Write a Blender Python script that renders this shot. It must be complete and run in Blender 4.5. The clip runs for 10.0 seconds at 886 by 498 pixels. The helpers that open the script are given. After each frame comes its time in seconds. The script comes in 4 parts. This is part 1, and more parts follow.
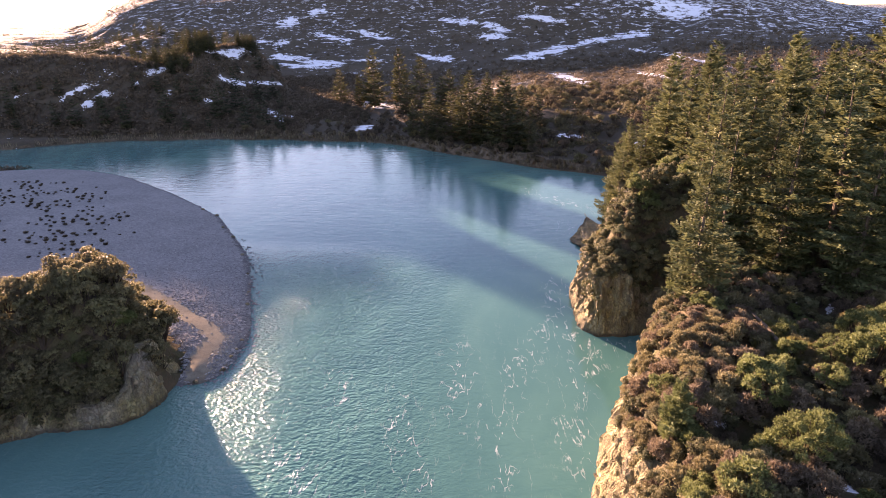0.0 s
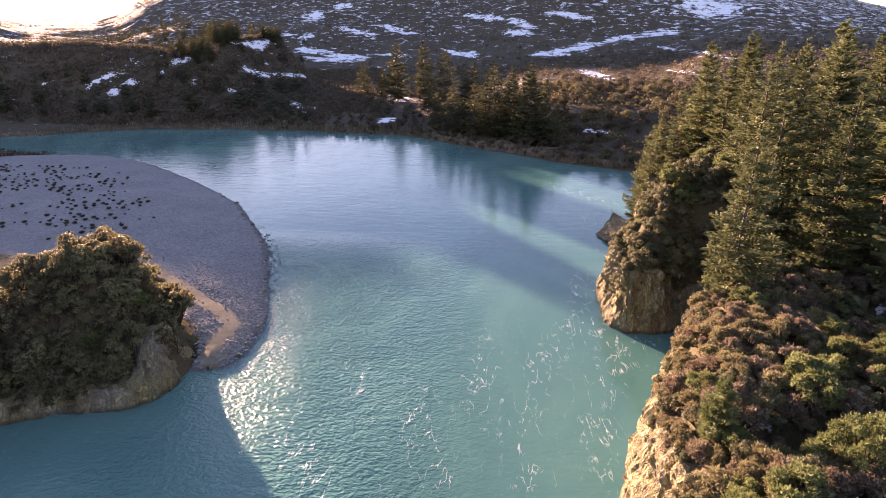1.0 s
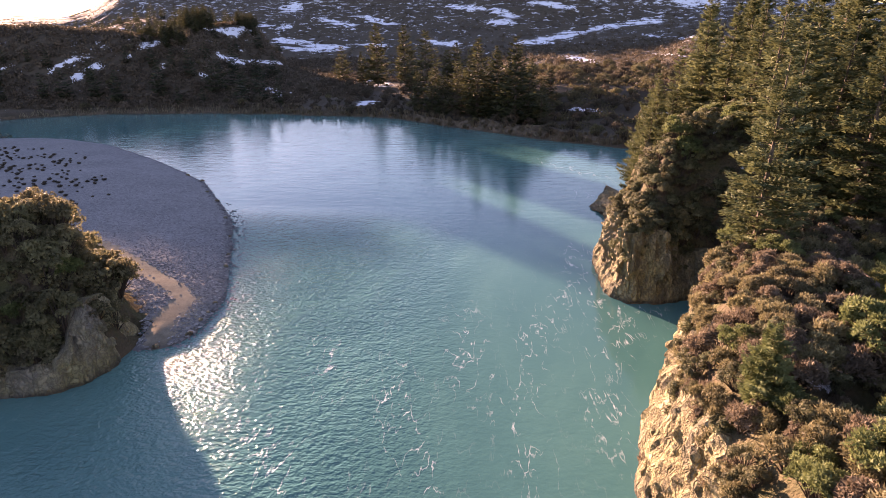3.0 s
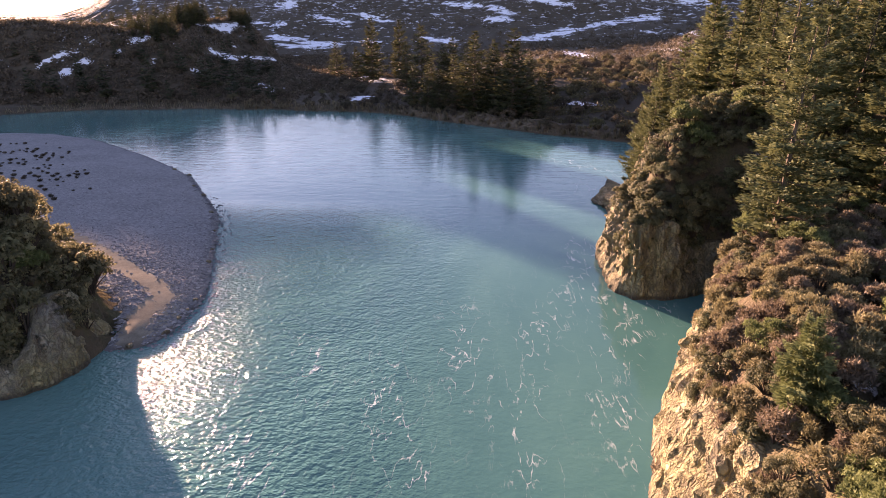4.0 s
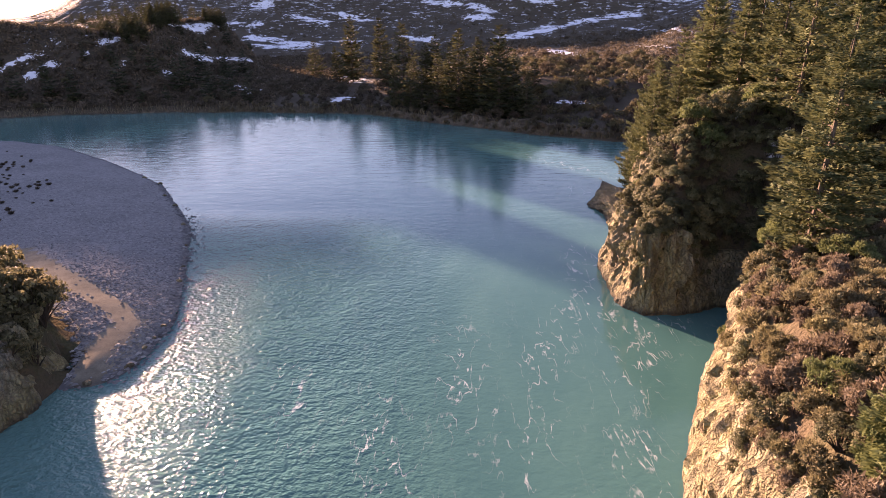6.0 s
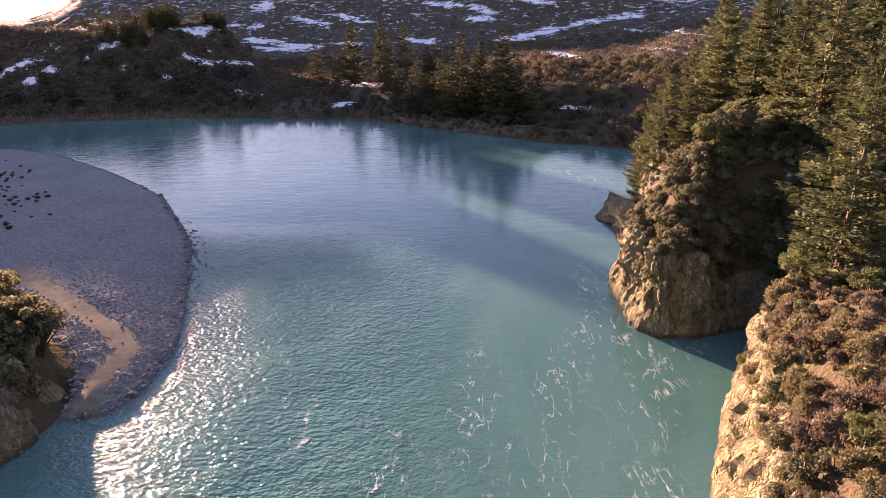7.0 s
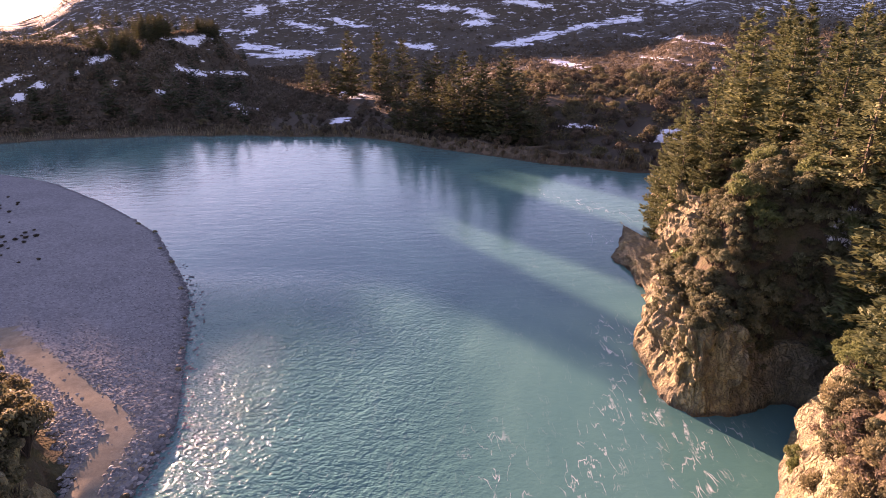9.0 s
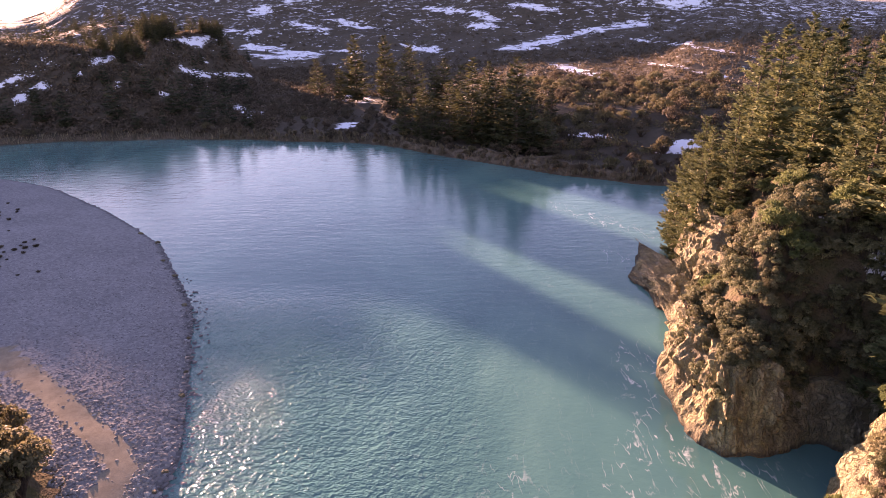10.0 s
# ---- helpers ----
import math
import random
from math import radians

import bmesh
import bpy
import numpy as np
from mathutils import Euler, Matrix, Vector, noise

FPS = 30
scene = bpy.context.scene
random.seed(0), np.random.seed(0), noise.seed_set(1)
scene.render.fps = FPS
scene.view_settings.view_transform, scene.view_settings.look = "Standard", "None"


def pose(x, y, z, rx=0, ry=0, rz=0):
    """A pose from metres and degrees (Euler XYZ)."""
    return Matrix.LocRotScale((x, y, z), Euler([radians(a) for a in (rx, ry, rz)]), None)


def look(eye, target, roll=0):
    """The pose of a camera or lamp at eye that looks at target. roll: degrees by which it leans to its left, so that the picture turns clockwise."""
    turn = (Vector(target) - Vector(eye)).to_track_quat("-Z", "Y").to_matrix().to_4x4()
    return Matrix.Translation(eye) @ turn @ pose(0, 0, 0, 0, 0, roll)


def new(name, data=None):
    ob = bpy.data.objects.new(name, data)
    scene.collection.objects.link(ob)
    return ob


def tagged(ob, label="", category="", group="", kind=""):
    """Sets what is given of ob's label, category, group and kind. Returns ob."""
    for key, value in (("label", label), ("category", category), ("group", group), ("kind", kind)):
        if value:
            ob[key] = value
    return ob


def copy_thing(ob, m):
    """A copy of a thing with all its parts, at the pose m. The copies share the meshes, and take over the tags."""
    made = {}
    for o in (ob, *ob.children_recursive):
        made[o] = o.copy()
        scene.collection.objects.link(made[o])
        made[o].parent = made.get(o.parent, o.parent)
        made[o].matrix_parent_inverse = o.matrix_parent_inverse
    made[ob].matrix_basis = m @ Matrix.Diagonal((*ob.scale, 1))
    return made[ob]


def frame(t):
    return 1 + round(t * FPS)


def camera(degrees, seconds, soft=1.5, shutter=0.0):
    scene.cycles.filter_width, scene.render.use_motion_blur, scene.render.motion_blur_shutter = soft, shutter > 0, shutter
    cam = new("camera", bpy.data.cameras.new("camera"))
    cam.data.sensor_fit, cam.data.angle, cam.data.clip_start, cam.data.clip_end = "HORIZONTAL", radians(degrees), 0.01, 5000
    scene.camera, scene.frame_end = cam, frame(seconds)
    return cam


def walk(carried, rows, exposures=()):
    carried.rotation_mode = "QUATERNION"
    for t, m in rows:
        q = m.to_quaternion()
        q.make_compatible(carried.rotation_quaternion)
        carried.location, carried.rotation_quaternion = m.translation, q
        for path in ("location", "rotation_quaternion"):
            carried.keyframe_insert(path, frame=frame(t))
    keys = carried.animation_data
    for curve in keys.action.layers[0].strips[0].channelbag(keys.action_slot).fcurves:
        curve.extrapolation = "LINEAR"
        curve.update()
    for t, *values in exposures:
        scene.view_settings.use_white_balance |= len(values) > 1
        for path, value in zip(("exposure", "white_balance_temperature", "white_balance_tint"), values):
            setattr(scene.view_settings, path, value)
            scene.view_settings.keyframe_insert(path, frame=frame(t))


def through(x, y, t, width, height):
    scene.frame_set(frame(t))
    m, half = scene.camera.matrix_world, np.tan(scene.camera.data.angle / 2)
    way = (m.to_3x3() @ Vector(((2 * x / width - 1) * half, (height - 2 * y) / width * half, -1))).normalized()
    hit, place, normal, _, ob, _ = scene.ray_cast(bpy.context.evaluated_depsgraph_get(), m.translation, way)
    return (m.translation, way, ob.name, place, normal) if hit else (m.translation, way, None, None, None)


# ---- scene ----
cam = camera(72.1, 10.0, 0.8)
PATH = [
    (0, (1.583, 2.303, 37.457), (1.441, 4.163, 36.735), -1.5),
    (0.5, (1.074, 3.069, 36.617), (0.882, 4.923, 35.894), -1.0),
    (1, (0.921, 4.236, 35.493), (0.717, 6.089, 34.768), -0.8),
    (1.5, (0.761, 5.852, 33.446), (0.624, 7.711, 32.723), -1.2),
    (2, (0.539, 7.343, 31.647), (0.439, 9.204, 30.922), -1.4),
    (2.5, (0.636, 8.696, 30.177), (0.479, 10.553, 29.452), -0.9),
    (4, (0.541, 13.457, 26.841), (0.397, 15.316, 26.117), -0.9),
    (4.5, (0.56, 15.145, 26.104), (0.416, 17.004, 25.38), -0.9),
    (5, (0.233, 16.55, 25.89), (0.112, 18.41, 25.165), -1.0),
    (5.5, (-0.287, 17.692, 26.006), (-0.378, 19.553, 25.28), -1.2),
    (7, (-1.524, 20.902, 27.702), (-1.614, 22.762, 26.973), -1.56),
    (7.5, (-1.735, 22.297, 28.68), (-1.828, 24.156, 27.949), -1.67),
    (8, (-1.983, 24.082, 29.803), (-2.078, 25.94, 29.068), -1.91),
    (8.5, (-2.761, 25.412, 31.102), (-2.835, 27.269, 30.363), -2.14),
    (9, (-3.527, 26.79, 32.238), (-3.601, 28.647, 31.499), -1.88),
    (9.5, (-4.301, 28.224, 32.882), (-4.377, 30.081, 32.143), -1.54),
    (10, (-5.125, 29.847, 33.43), (-5.2, 31.705, 32.692), -1.23),
]
walk(cam, [(t, look(eye, target, roll)) for t, eye, target, roll in PATH],
     [(0.0, 2.82, 7950, 48), (4.5, 2.48, 7800, 50), (7.5, 2.42, 8000, 56), (10.0, 2.75, 8200, 64)])

# ---- lie of the land: plain functions of x and y ----
RIGHT_BANK = [(6, -80), (6.5, -20), (7.5, 10), (8.6, 28), (9.6, 38), (10.1, 43.4), (11.2, 46), (11.8, 48.5), (13.0, 51.5), (14.7, 55), (17.4, 60.5), (20.0, 64.5), (22.4, 66.2),
              (25.5, 68.6), (23.2, 70.6), (18.6, 68.9), (14.8, 69.0), (13.0, 70.6), (12.7, 76.2), (12.9, 81.0), (16.0, 86.6), (20.4, 91.6), (22.2, 98), (22.6, 106),
              (25.0, 116), (32, 125), (46, 132), (75, 137)]
FAR_BANK = [(75, 142), (50, 143), (37.6, 145.8), (28.6, 148.2), (24.2, 151.2), (15.7, 155.2), (11.4, 158), (7, 161.8), (-1.5, 168), (-8, 172.6), (-15, 178.2), (-19.8, 182.6), (-27, 188), (-36, 192), (-44, 193.2),
            (-53.7, 194.4), (-65.5, 198), (-75, 197.6), (-89, 200), (-104, 198.4), (-121, 198.7), (-139, 192.6), (-153, 185), (-200, 182), (-260, 190), (-360, 225)]
BAR_EDGE = [(-360, 170), (-200, 158), (-131, 157.5), (-117, 159), (-107, 157.4), (-96, 152.4), (-89, 148.4), (-70.5, 133.8), (-60, 124), (-52, 116), (-44.2, 104), (-39.2, 96.4), (-36.4, 90.4),
            (-33.0, 81.4), (-30.0, 73), (-28.1, 67.5), (-27.9, 60.8), (-29.0, 58.2), (-30.6, 57.2), (-31.7, 57.2), (-32.7, 57.9)]
BLUFF_FOOT = [(-33.1, 60.1), (-32.6, 57.2), (-32.3, 54.8), (-32.9, 52.2), (-34.6, 50.2), (-37.2, 49.0), (-41, 48.4), (-45, 46.8), (-48.2, 43), (-49.5, 37), (-52, 26), (-60, 5), (-64, -80)]
BLUFF_PLAN = BLUFF_FOOT + [(-200, -80), (-200, 70), (-110, 84), (-75, 82), (-58, 77.5), (-47, 72.6), (-41, 68.6), (-36.4, 64.6), (-34.2, 62.2)]
SUN_AZIMUTH, SUN_HEIGHT = 39.0, 7.0      # degrees left of +y, degrees over the horizon


def sunward(x, y):
    """How far a place lies across the sun's line (to its right) and along it (towards the sun)."""
    c, s = math.cos(radians(SUN_AZIMUTH)), math.sin(radians(SUN_AZIMUTH))
    return 63.9 + c * (x - 7) + s * (y - 99), 76 - s * (x - 7) + c * (y - 99)


def from_sunward(side, along):
    c, s = math.cos(radians(SUN_AZIMUTH)), math.sin(radians(SUN_AZIMUTH))
    return 7 + c * (side - 63.9) - s * (along - 76), 99 + s * (side - 63.9) + c * (along - 76)


def shade_reach(side):
    """How far down the sun's line the wooded spur throws its shade."""
    return np.interp(side, [-60, 0, 10.7, 22, 32, 38.5, 42, 45, 47, 48.3, 50, 51, 61.4, 62.4, 67.8, 68.8, 85.6, 87, 95.6, 97, 108, 112],
                     [130, 108, 98, 89, 86.5, 84, 81, 78, 72, 65, 54, 44, 40, 95, 95, 42, 42, 128, 132, 70, 70, 220])


def spur_shade(side):
    """The same for the bare ground of the spur; the trees on it reach further."""
    return np.interp(side, [-60, 0, 10.7, 22, 32, 42, 48, 56, 65, 75, 86, 92, 97, 104, 115], [130, 108, 98, 89, 87, 86, 90, 97, 102, 104, 114, 117, 115, 112, 240])


def spur_spine(side):
    return np.interp(side, [-60, 10, 32, 55, 62, 72, 90], [335, 300, 288, 272, 275, 310, 325])


def lattice(ix, iy, seed):
    h = np.sin(ix * 127.1 + iy * 311.7 + seed * 74.7) * 43758.5453
    return h - np.floor(h)


def smooth_noise(x, y, seed=0):
    ix, iy = np.floor(x), np.floor(y)
    fx, fy = x - ix, y - iy
    fx, fy = fx * fx * (3 - 2 * fx), fy * fy * (3 - 2 * fy)
    a, b = lattice(ix, iy, seed), lattice(ix + 1, iy, seed)
    c, d = lattice(ix, iy + 1, seed), lattice(ix + 1, iy + 1, seed)
    return (a + (b - a) * fx) * (1 - fy) + (c + (d - c) * fx) * fy


def fbm(x, y, seed=0, octaves=4):
    """Fractal noise from -1 to 1."""
    total, gain = 0.0, 1.0
    for k in range(octaves):
        total = total + gain * (2 * smooth_noise(x * 2 ** k, y * 2 ** k, seed + 7 * k) - 1)
        gain *= 0.5
    return total / 1.9


def ramp(v, a, b):
    t = np.clip((v - a) / (b - a), 0, 1)
    return t * t * (3 - 2 * t)


def line_distance(x, y, line):
    best = np.full(np.shape(x), 1e9)
    for (ax, ay), (bx, by) in zip(line, line[1:]):
        dx, dy = bx - ax, by - ay
        t = np.clip(((x - ax) * dx + (y - ay) * dy) / (dx * dx + dy * dy), 0, 1)
        best = np.minimum(best, np.hypot(x - ax - t * dx, y - ay - t * dy))
    return best


def within_plan(x, y, plan):
    inside = np.zeros(np.shape(x), bool)
    for (ax, ay), (bx, by) in zip(plan, plan[1:] + plan[:1]):
        if ay != by:
            inside ^= ((ay > y) != (by > y)) & (x < (bx - ax) * (y - ay) / (by - ay) + ax)
    return inside


HOLLOWS = [(18.6, 35.6, 3.4, 2.0, 2.4), (25.4, 32.6, 2.6, 2.0, 2.2), (30.5, 53.0, 5.5, 4.0, 2.0), (20.5, 43.0, 2.2, 1.2, 1.2)]


def hollow(x, y):
    """Depth of the dips in the cliff top."""
    return sum(d * np.exp(-((x - cx) / a) ** 2 - ((y - cy) / b) ** 2) for cx, cy, a, b, d in HOLLOWS)


def land(x, y):
    """Height of the ground (the river bed under the water) and how far each bank is."""
    x, y = np.asarray(x, float), np.asarray(y, float)
    right, far, bar = line_distance(x, y, RIGHT_BANK), line_distance(x, y, FAR_BANK), line_distance(x, y, BAR_EDGE)
    foot = line_distance(x, y, BLUFF_FOOT)
    bluff_in = within_plan(x, y, BLUFF_PLAN)
    wet = within_plan(x, y, RIGHT_BANK + FAR_BANK + BAR_EDGE + BLUFF_FOOT[1:])
    shore = np.minimum(np.minimum(right, far), np.minimum(bar, foot))
    rough = fbm(x / 9, y / 9, 3)
    # wooded right bank: rock edge, then a rising shelf; the headland stands steeper
    head = ramp(y, 66, 70) * (1 - ramp(y, 96, 108))
    beyond = ramp(y, 96, 108)
    rim = 8.2 - 2.4 * head - 2.4 * beyond
    rear = ramp(y, 89, 93) * (1 - ramp(y, 103, 109))
    rim = rim + 2.2 * rear
    h_right = rim * ramp(right, 1.1 + 0.4 * (1 - head) * (1 - beyond), 2.6 + 0.5 * (1 - head) * (1 - beyond)) + (3.8 + 6.6 * head + 3.8 * beyond - 3.2 * rear) * ramp(right, 1.9, 7 + 2 * head) + 4 * ramp(right, 14, 45) + 22 * ramp(right, 45, 220) + 0.5 * rough - 0.7 * (1 - ramp(right, 0.5, 1.5)) - hollow(x, y)
    h_far = 1.7 * ramp(far, 0.2, 2.2) + 1.2 * ramp(far, 3, 22) + 2.0 * ramp(far, 40, 160) + 5.5 * ramp(x, -25, 25) * ramp(far, 6, 50) + 0.9 * rough * ramp(far, 4, 40)
    reach = np.hypot(x, y - 20)
    bearing = np.degrees(np.arctan2(x, y - 20))
    crest = np.interp(bearing, [-120, -60, -48, -43.5, -40.5, -34, -31, -28, -24, -15, -8, 6, 15, 21, 26, 30, 36, 60, 120], [60, 70, 60, 40, 25, 25, 48, 60, 66, 80, 98, 104, 92, 68, 34, 12, 6, 20, 40])
    swell = fbm(x / 70, y / 70, 11)
    hill = crest * ramp(reach, 300, 780) * (1 - 0.55 * ramp(reach, 900, 2200)) + 7 * swell * ramp(reach, 260, 420)
    # a spur of the hill that keeps the low sun off the bar and the upper pool
    side, along = sunward(x, y)
    spine = spur_spine(side)
    spur = ((spine - spur_shade(side)) * math.tan(radians(SUN_HEIGHT)) - 0.7 + 1.6 * ramp(-side, -30, -8) - 0.8 * ramp(side, 36, 44)) * np.exp(-((along - spine) / np.where(along < spine, 34, 70)) ** 2) * ramp(-side, -128, -108) * ramp(far, 0, 14)
    h_bar = 0.1 + 1.5 * (1 - np.exp(-bar / 6)) + 0.5 * ramp(bar, 15, 60) + 0.12 * fbm(x / 5, y / 5, 5)
    near_bar = np.minimum(bar, foot)
    least = np.minimum(np.minimum(right, far), near_bar)
    w_right, w_far, w_bar = np.exp(-(right - least) / 5), np.exp(-(far - least) / 5), np.exp(-(near_bar - least) / 5)
    z = (w_right * h_right + w_far * (np.maximum(h_far + hill, spur) + 0.12 * np.minimum(h_far + hill, spur) * (far > 0)) + w_bar * h_bar) / (w_right + w_far + w_bar)
    edge = line_distance(x, y, BLUFF_PLAN + BLUFF_PLAN[:1])
    tip = ramp(y, 50, 56) * ramp(x, -54, -46)
    # the 10 m rise, out of view, is added to screen the water from sky
    dome = (3.4 + 1.9 * tip) * ramp(edge, 1.2 - 0.5 * tip, 2.4 - 0.9 * tip) + (6.8 - 0.5 * tip) * ramp(edge, 1.9, 6.5 - 0.6 * tip) + 1.6 * ramp(edge, 7, 16) + 10 * ramp(-(x + 0.9 * y), 8, 34) * ramp(edge, 4, 14) - 8.0 * ramp(-x, 40, 56) * ramp(y, 46, 60) + 0.5 * rough
    z = np.where(bluff_in, np.maximum(np.where(foot < 1.5, dome - 0.5, z), dome - 0.5 * (foot < 1.5)), z)
    z = np.where(wet, -np.minimum(3.0, 0.35 * shore) - 0.05, z)
    return z, right, far, bar, foot, wet, bluff_in


def ground_at(x, y):
    return float(land(np.array([x]), np.array([y]))[0][0])


def steepness(x, y):
    """Rise over run of the ground."""
    return np.hypot(land(x + 0.4, y)[0] - land(x - 0.4, y)[0], land(x, y + 0.4)[0] - land(x, y - 0.4)[0]) / 0.8


# ---- sky, sun and exposure ----
world = bpy.data.worlds.new("sky")
scene.world = world
world.use_nodes = True
sky = world.node_tree.nodes.new("ShaderNodeTexSky")
sky.sky_type, sky.sun_disc = "NISHITA", False
sky.sun_elevation, sky.sun_rotation = radians(SUN_HEIGHT), radians(-SUN_AZIMUTH)
sky.air_density, sky.dust_density, sky.ozone_density = 0.8, 0.05, 1.6
world.node_tree.links.new(sky.outputs["Color"], world.node_tree.nodes["Background"].inputs["Color"])
world.node_tree.nodes["Background"].inputs["Strength"].default_value = 0.09
sun = new("sun", bpy.data.lights.new("sun", "SUN"))
sun.data.energy, sun.data.angle, sun.data.color = 5.0, radians(0.7), (1.0, 0.81, 0.585)
sun.matrix_world = pose(0, 0, 200, 90 - SUN_HEIGHT, 0, 180 + SUN_AZIMUTH)


# ---- materials ----
class Nodes:
    """A short way to write node materials."""

    def __init__(self, name):
        self.mat = bpy.data.materials.new(name)
        self.mat.use_nodes = True
        self.tree = self.mat.node_tree
        self.shader = self.tree.nodes["Principled BSDF"]
        self.out = self.tree.nodes["Material Output"]

    def node(self, kind, inputs=(), **settings):
        n = self.tree.nodes.new("ShaderNode" + kind)
        if "feature" in settings:
            n.feature = settings["feature"]
        if "data_type" in settings:
            n.data_type, n.blend_type = settings["data_type"], settings["blend_type"]
        if "operation" in settings:
            n.operation = settings["operation"]
        if "attribute_name" in settings:
            n.attribute_name = settings["attribute_name"]
        for key, value in dict(inputs).items():
            self.give(n.inputs[key], value)
        return n

    def give(self, socket, value):
        if hasattr(value, "is_output"):
            self.tree.links.new(value, socket)
        else:
            socket.default_value = value

    def place(self):
        return self.node("NewGeometry").outputs["Position"]

    def stretch(self, sx, sy, sz, turn=0.0):
        m = self.node("Mapping", {"Vector": self.place()})
        m.inputs["Scale"].default_value = (sx, sy, sz)
        m.inputs["Rotation"].default_value = (0, 0, radians(turn))
        return m.outputs["Vector"]

    def noise(self, scale, detail=4.0, rough=0.55, vector=None, warp=0.0):
        n = self.node("TexNoise", {"Scale": scale, "Detail": detail, "Roughness": rough, "Distortion": warp})
        self.give(n.inputs["Vector"], vector if vector is not None else self.place())
        return n.outputs["Fac"]

    def cells(self, scale, feature="F1", vector=None):
        n = self.node("TexVoronoi", {"Scale": scale}, feature=feature)
        self.give(n.inputs["Vector"], vector if vector is not None else self.place())
        return n

    def steps(self, fac, stops):
        n = self.node("ValToRGB", {"Fac": fac})
        ramp_ = n.color_ramp
        while len(ramp_.elements) < len(stops):
            ramp_.elements.new(0.5)
        for e, (at, col) in zip(ramp_.elements, stops):
            e.position = at
            e.color = (*col, 1) if hasattr(col, "__len__") else (col, col, col, 1)
        return n.outputs["Color"]

    def mix(self, fac, a, b, how="MIX"):
        n = self.node("Mix", data_type="RGBA", blend_type=how)
        self.give(n.inputs["Factor"], fac)
        self.give(n.inputs[6], a if hasattr(a, "is_output") else (*a, 1))
        self.give(n.inputs[7], b if hasattr(b, "is_output") else (*b, 1))
        return n.outputs[2]

    def sum(self, a, b, how="ADD"):
        n = self.node("Math", operation=how)
        self.give(n.inputs[0], a)
        self.give(n.inputs[1], b)
        return n.outputs[0]

    def mask(self, name):
        return self.node("Attribute", attribute_name=name).outputs["Fac"]

    def relief(self, height, depth, strength=1.0):
        b = self.node("Bump", {"Height": height, "Distance": depth, "Strength": strength})
        self.give(self.shader.inputs["Normal"], b.outputs["Normal"])
        return b

    def done(self, colour, rough=0.9, gloss=0.3):
        self.give(self.shader.inputs["Base Color"], colour)
        self.give(self.shader.inputs["Roughness"], rough)
        self.give(self.shader.inputs["Specular IOR Level"], gloss)
        return self.mat


def leaf_material(name, dark, mid, light, through=0.35, other=None, blotch=None):
    """Matt leaves that let some light through; each plant and each spray has its own tone."""
    dark, mid, light = ((r * 0.93, g, b * 1.08) for r, g, b in (dark, mid, light))
    n = Nodes(name)
    own = n.node("ObjectInfo").outputs["Random"]
    spray = n.node("NewGeometry").outputs["Random Per Island"]
    tone = n.sum(n.sum(own, 0.34, "MULTIPLY"), n.sum(n.sum(n.mask("clump"), 0.44, "MULTIPLY"), n.sum(spray, 0.22, "MULTIPLY")))
    colour = n.steps(tone, [(0.2, dark), (0.5, mid), (0.82, light)])
    if other:
        turn = n.sum(n.sum(own, 37.7, "MULTIPLY"), 1.0, "MODULO")
        colour = n.mix(n.sum(turn, 0.85, "MULTIPLY"), colour, n.steps(tone, [(0.1, tuple(v * 0.4 for v in other)), (0.5, other), (0.9, tuple(v * 1.7 for v in other))]))
    if blotch:
        colour = n.mix(n.steps(n.noise(0.11, 4, 0.6), [(0.46, 0.0), (0.56, 0.85)]), colour, n.mix(0.5, blotch, colour))
    patch = n.noise(0.35, 3)
    colour = n.mix(n.sum(patch, 0.35, "MULTIPLY"), colour, dark)
    n.done(colour, 0.7, 0.25)
    glow = n.node("BsdfTranslucent", {"Color": n.mix(0.5, colour, light)})
    both = n.node("MixShader", {0: through, 1: n.shader.outputs[0], 2: glow.outputs[0]})
    n.tree.links.new(both.outputs[0], n.out.inputs["Surface"])
    return n.mat


def bark_material(name, a, b):
    n = Nodes(name)
    grain = n.noise(3.0, 6, 0.6, n.stretch(3, 3, 0.6))
    n.relief(grain, 0.05)
    return n.done(n.steps(grain, [(0.3, a), (0.7, b)]), 0.9, 0.2)


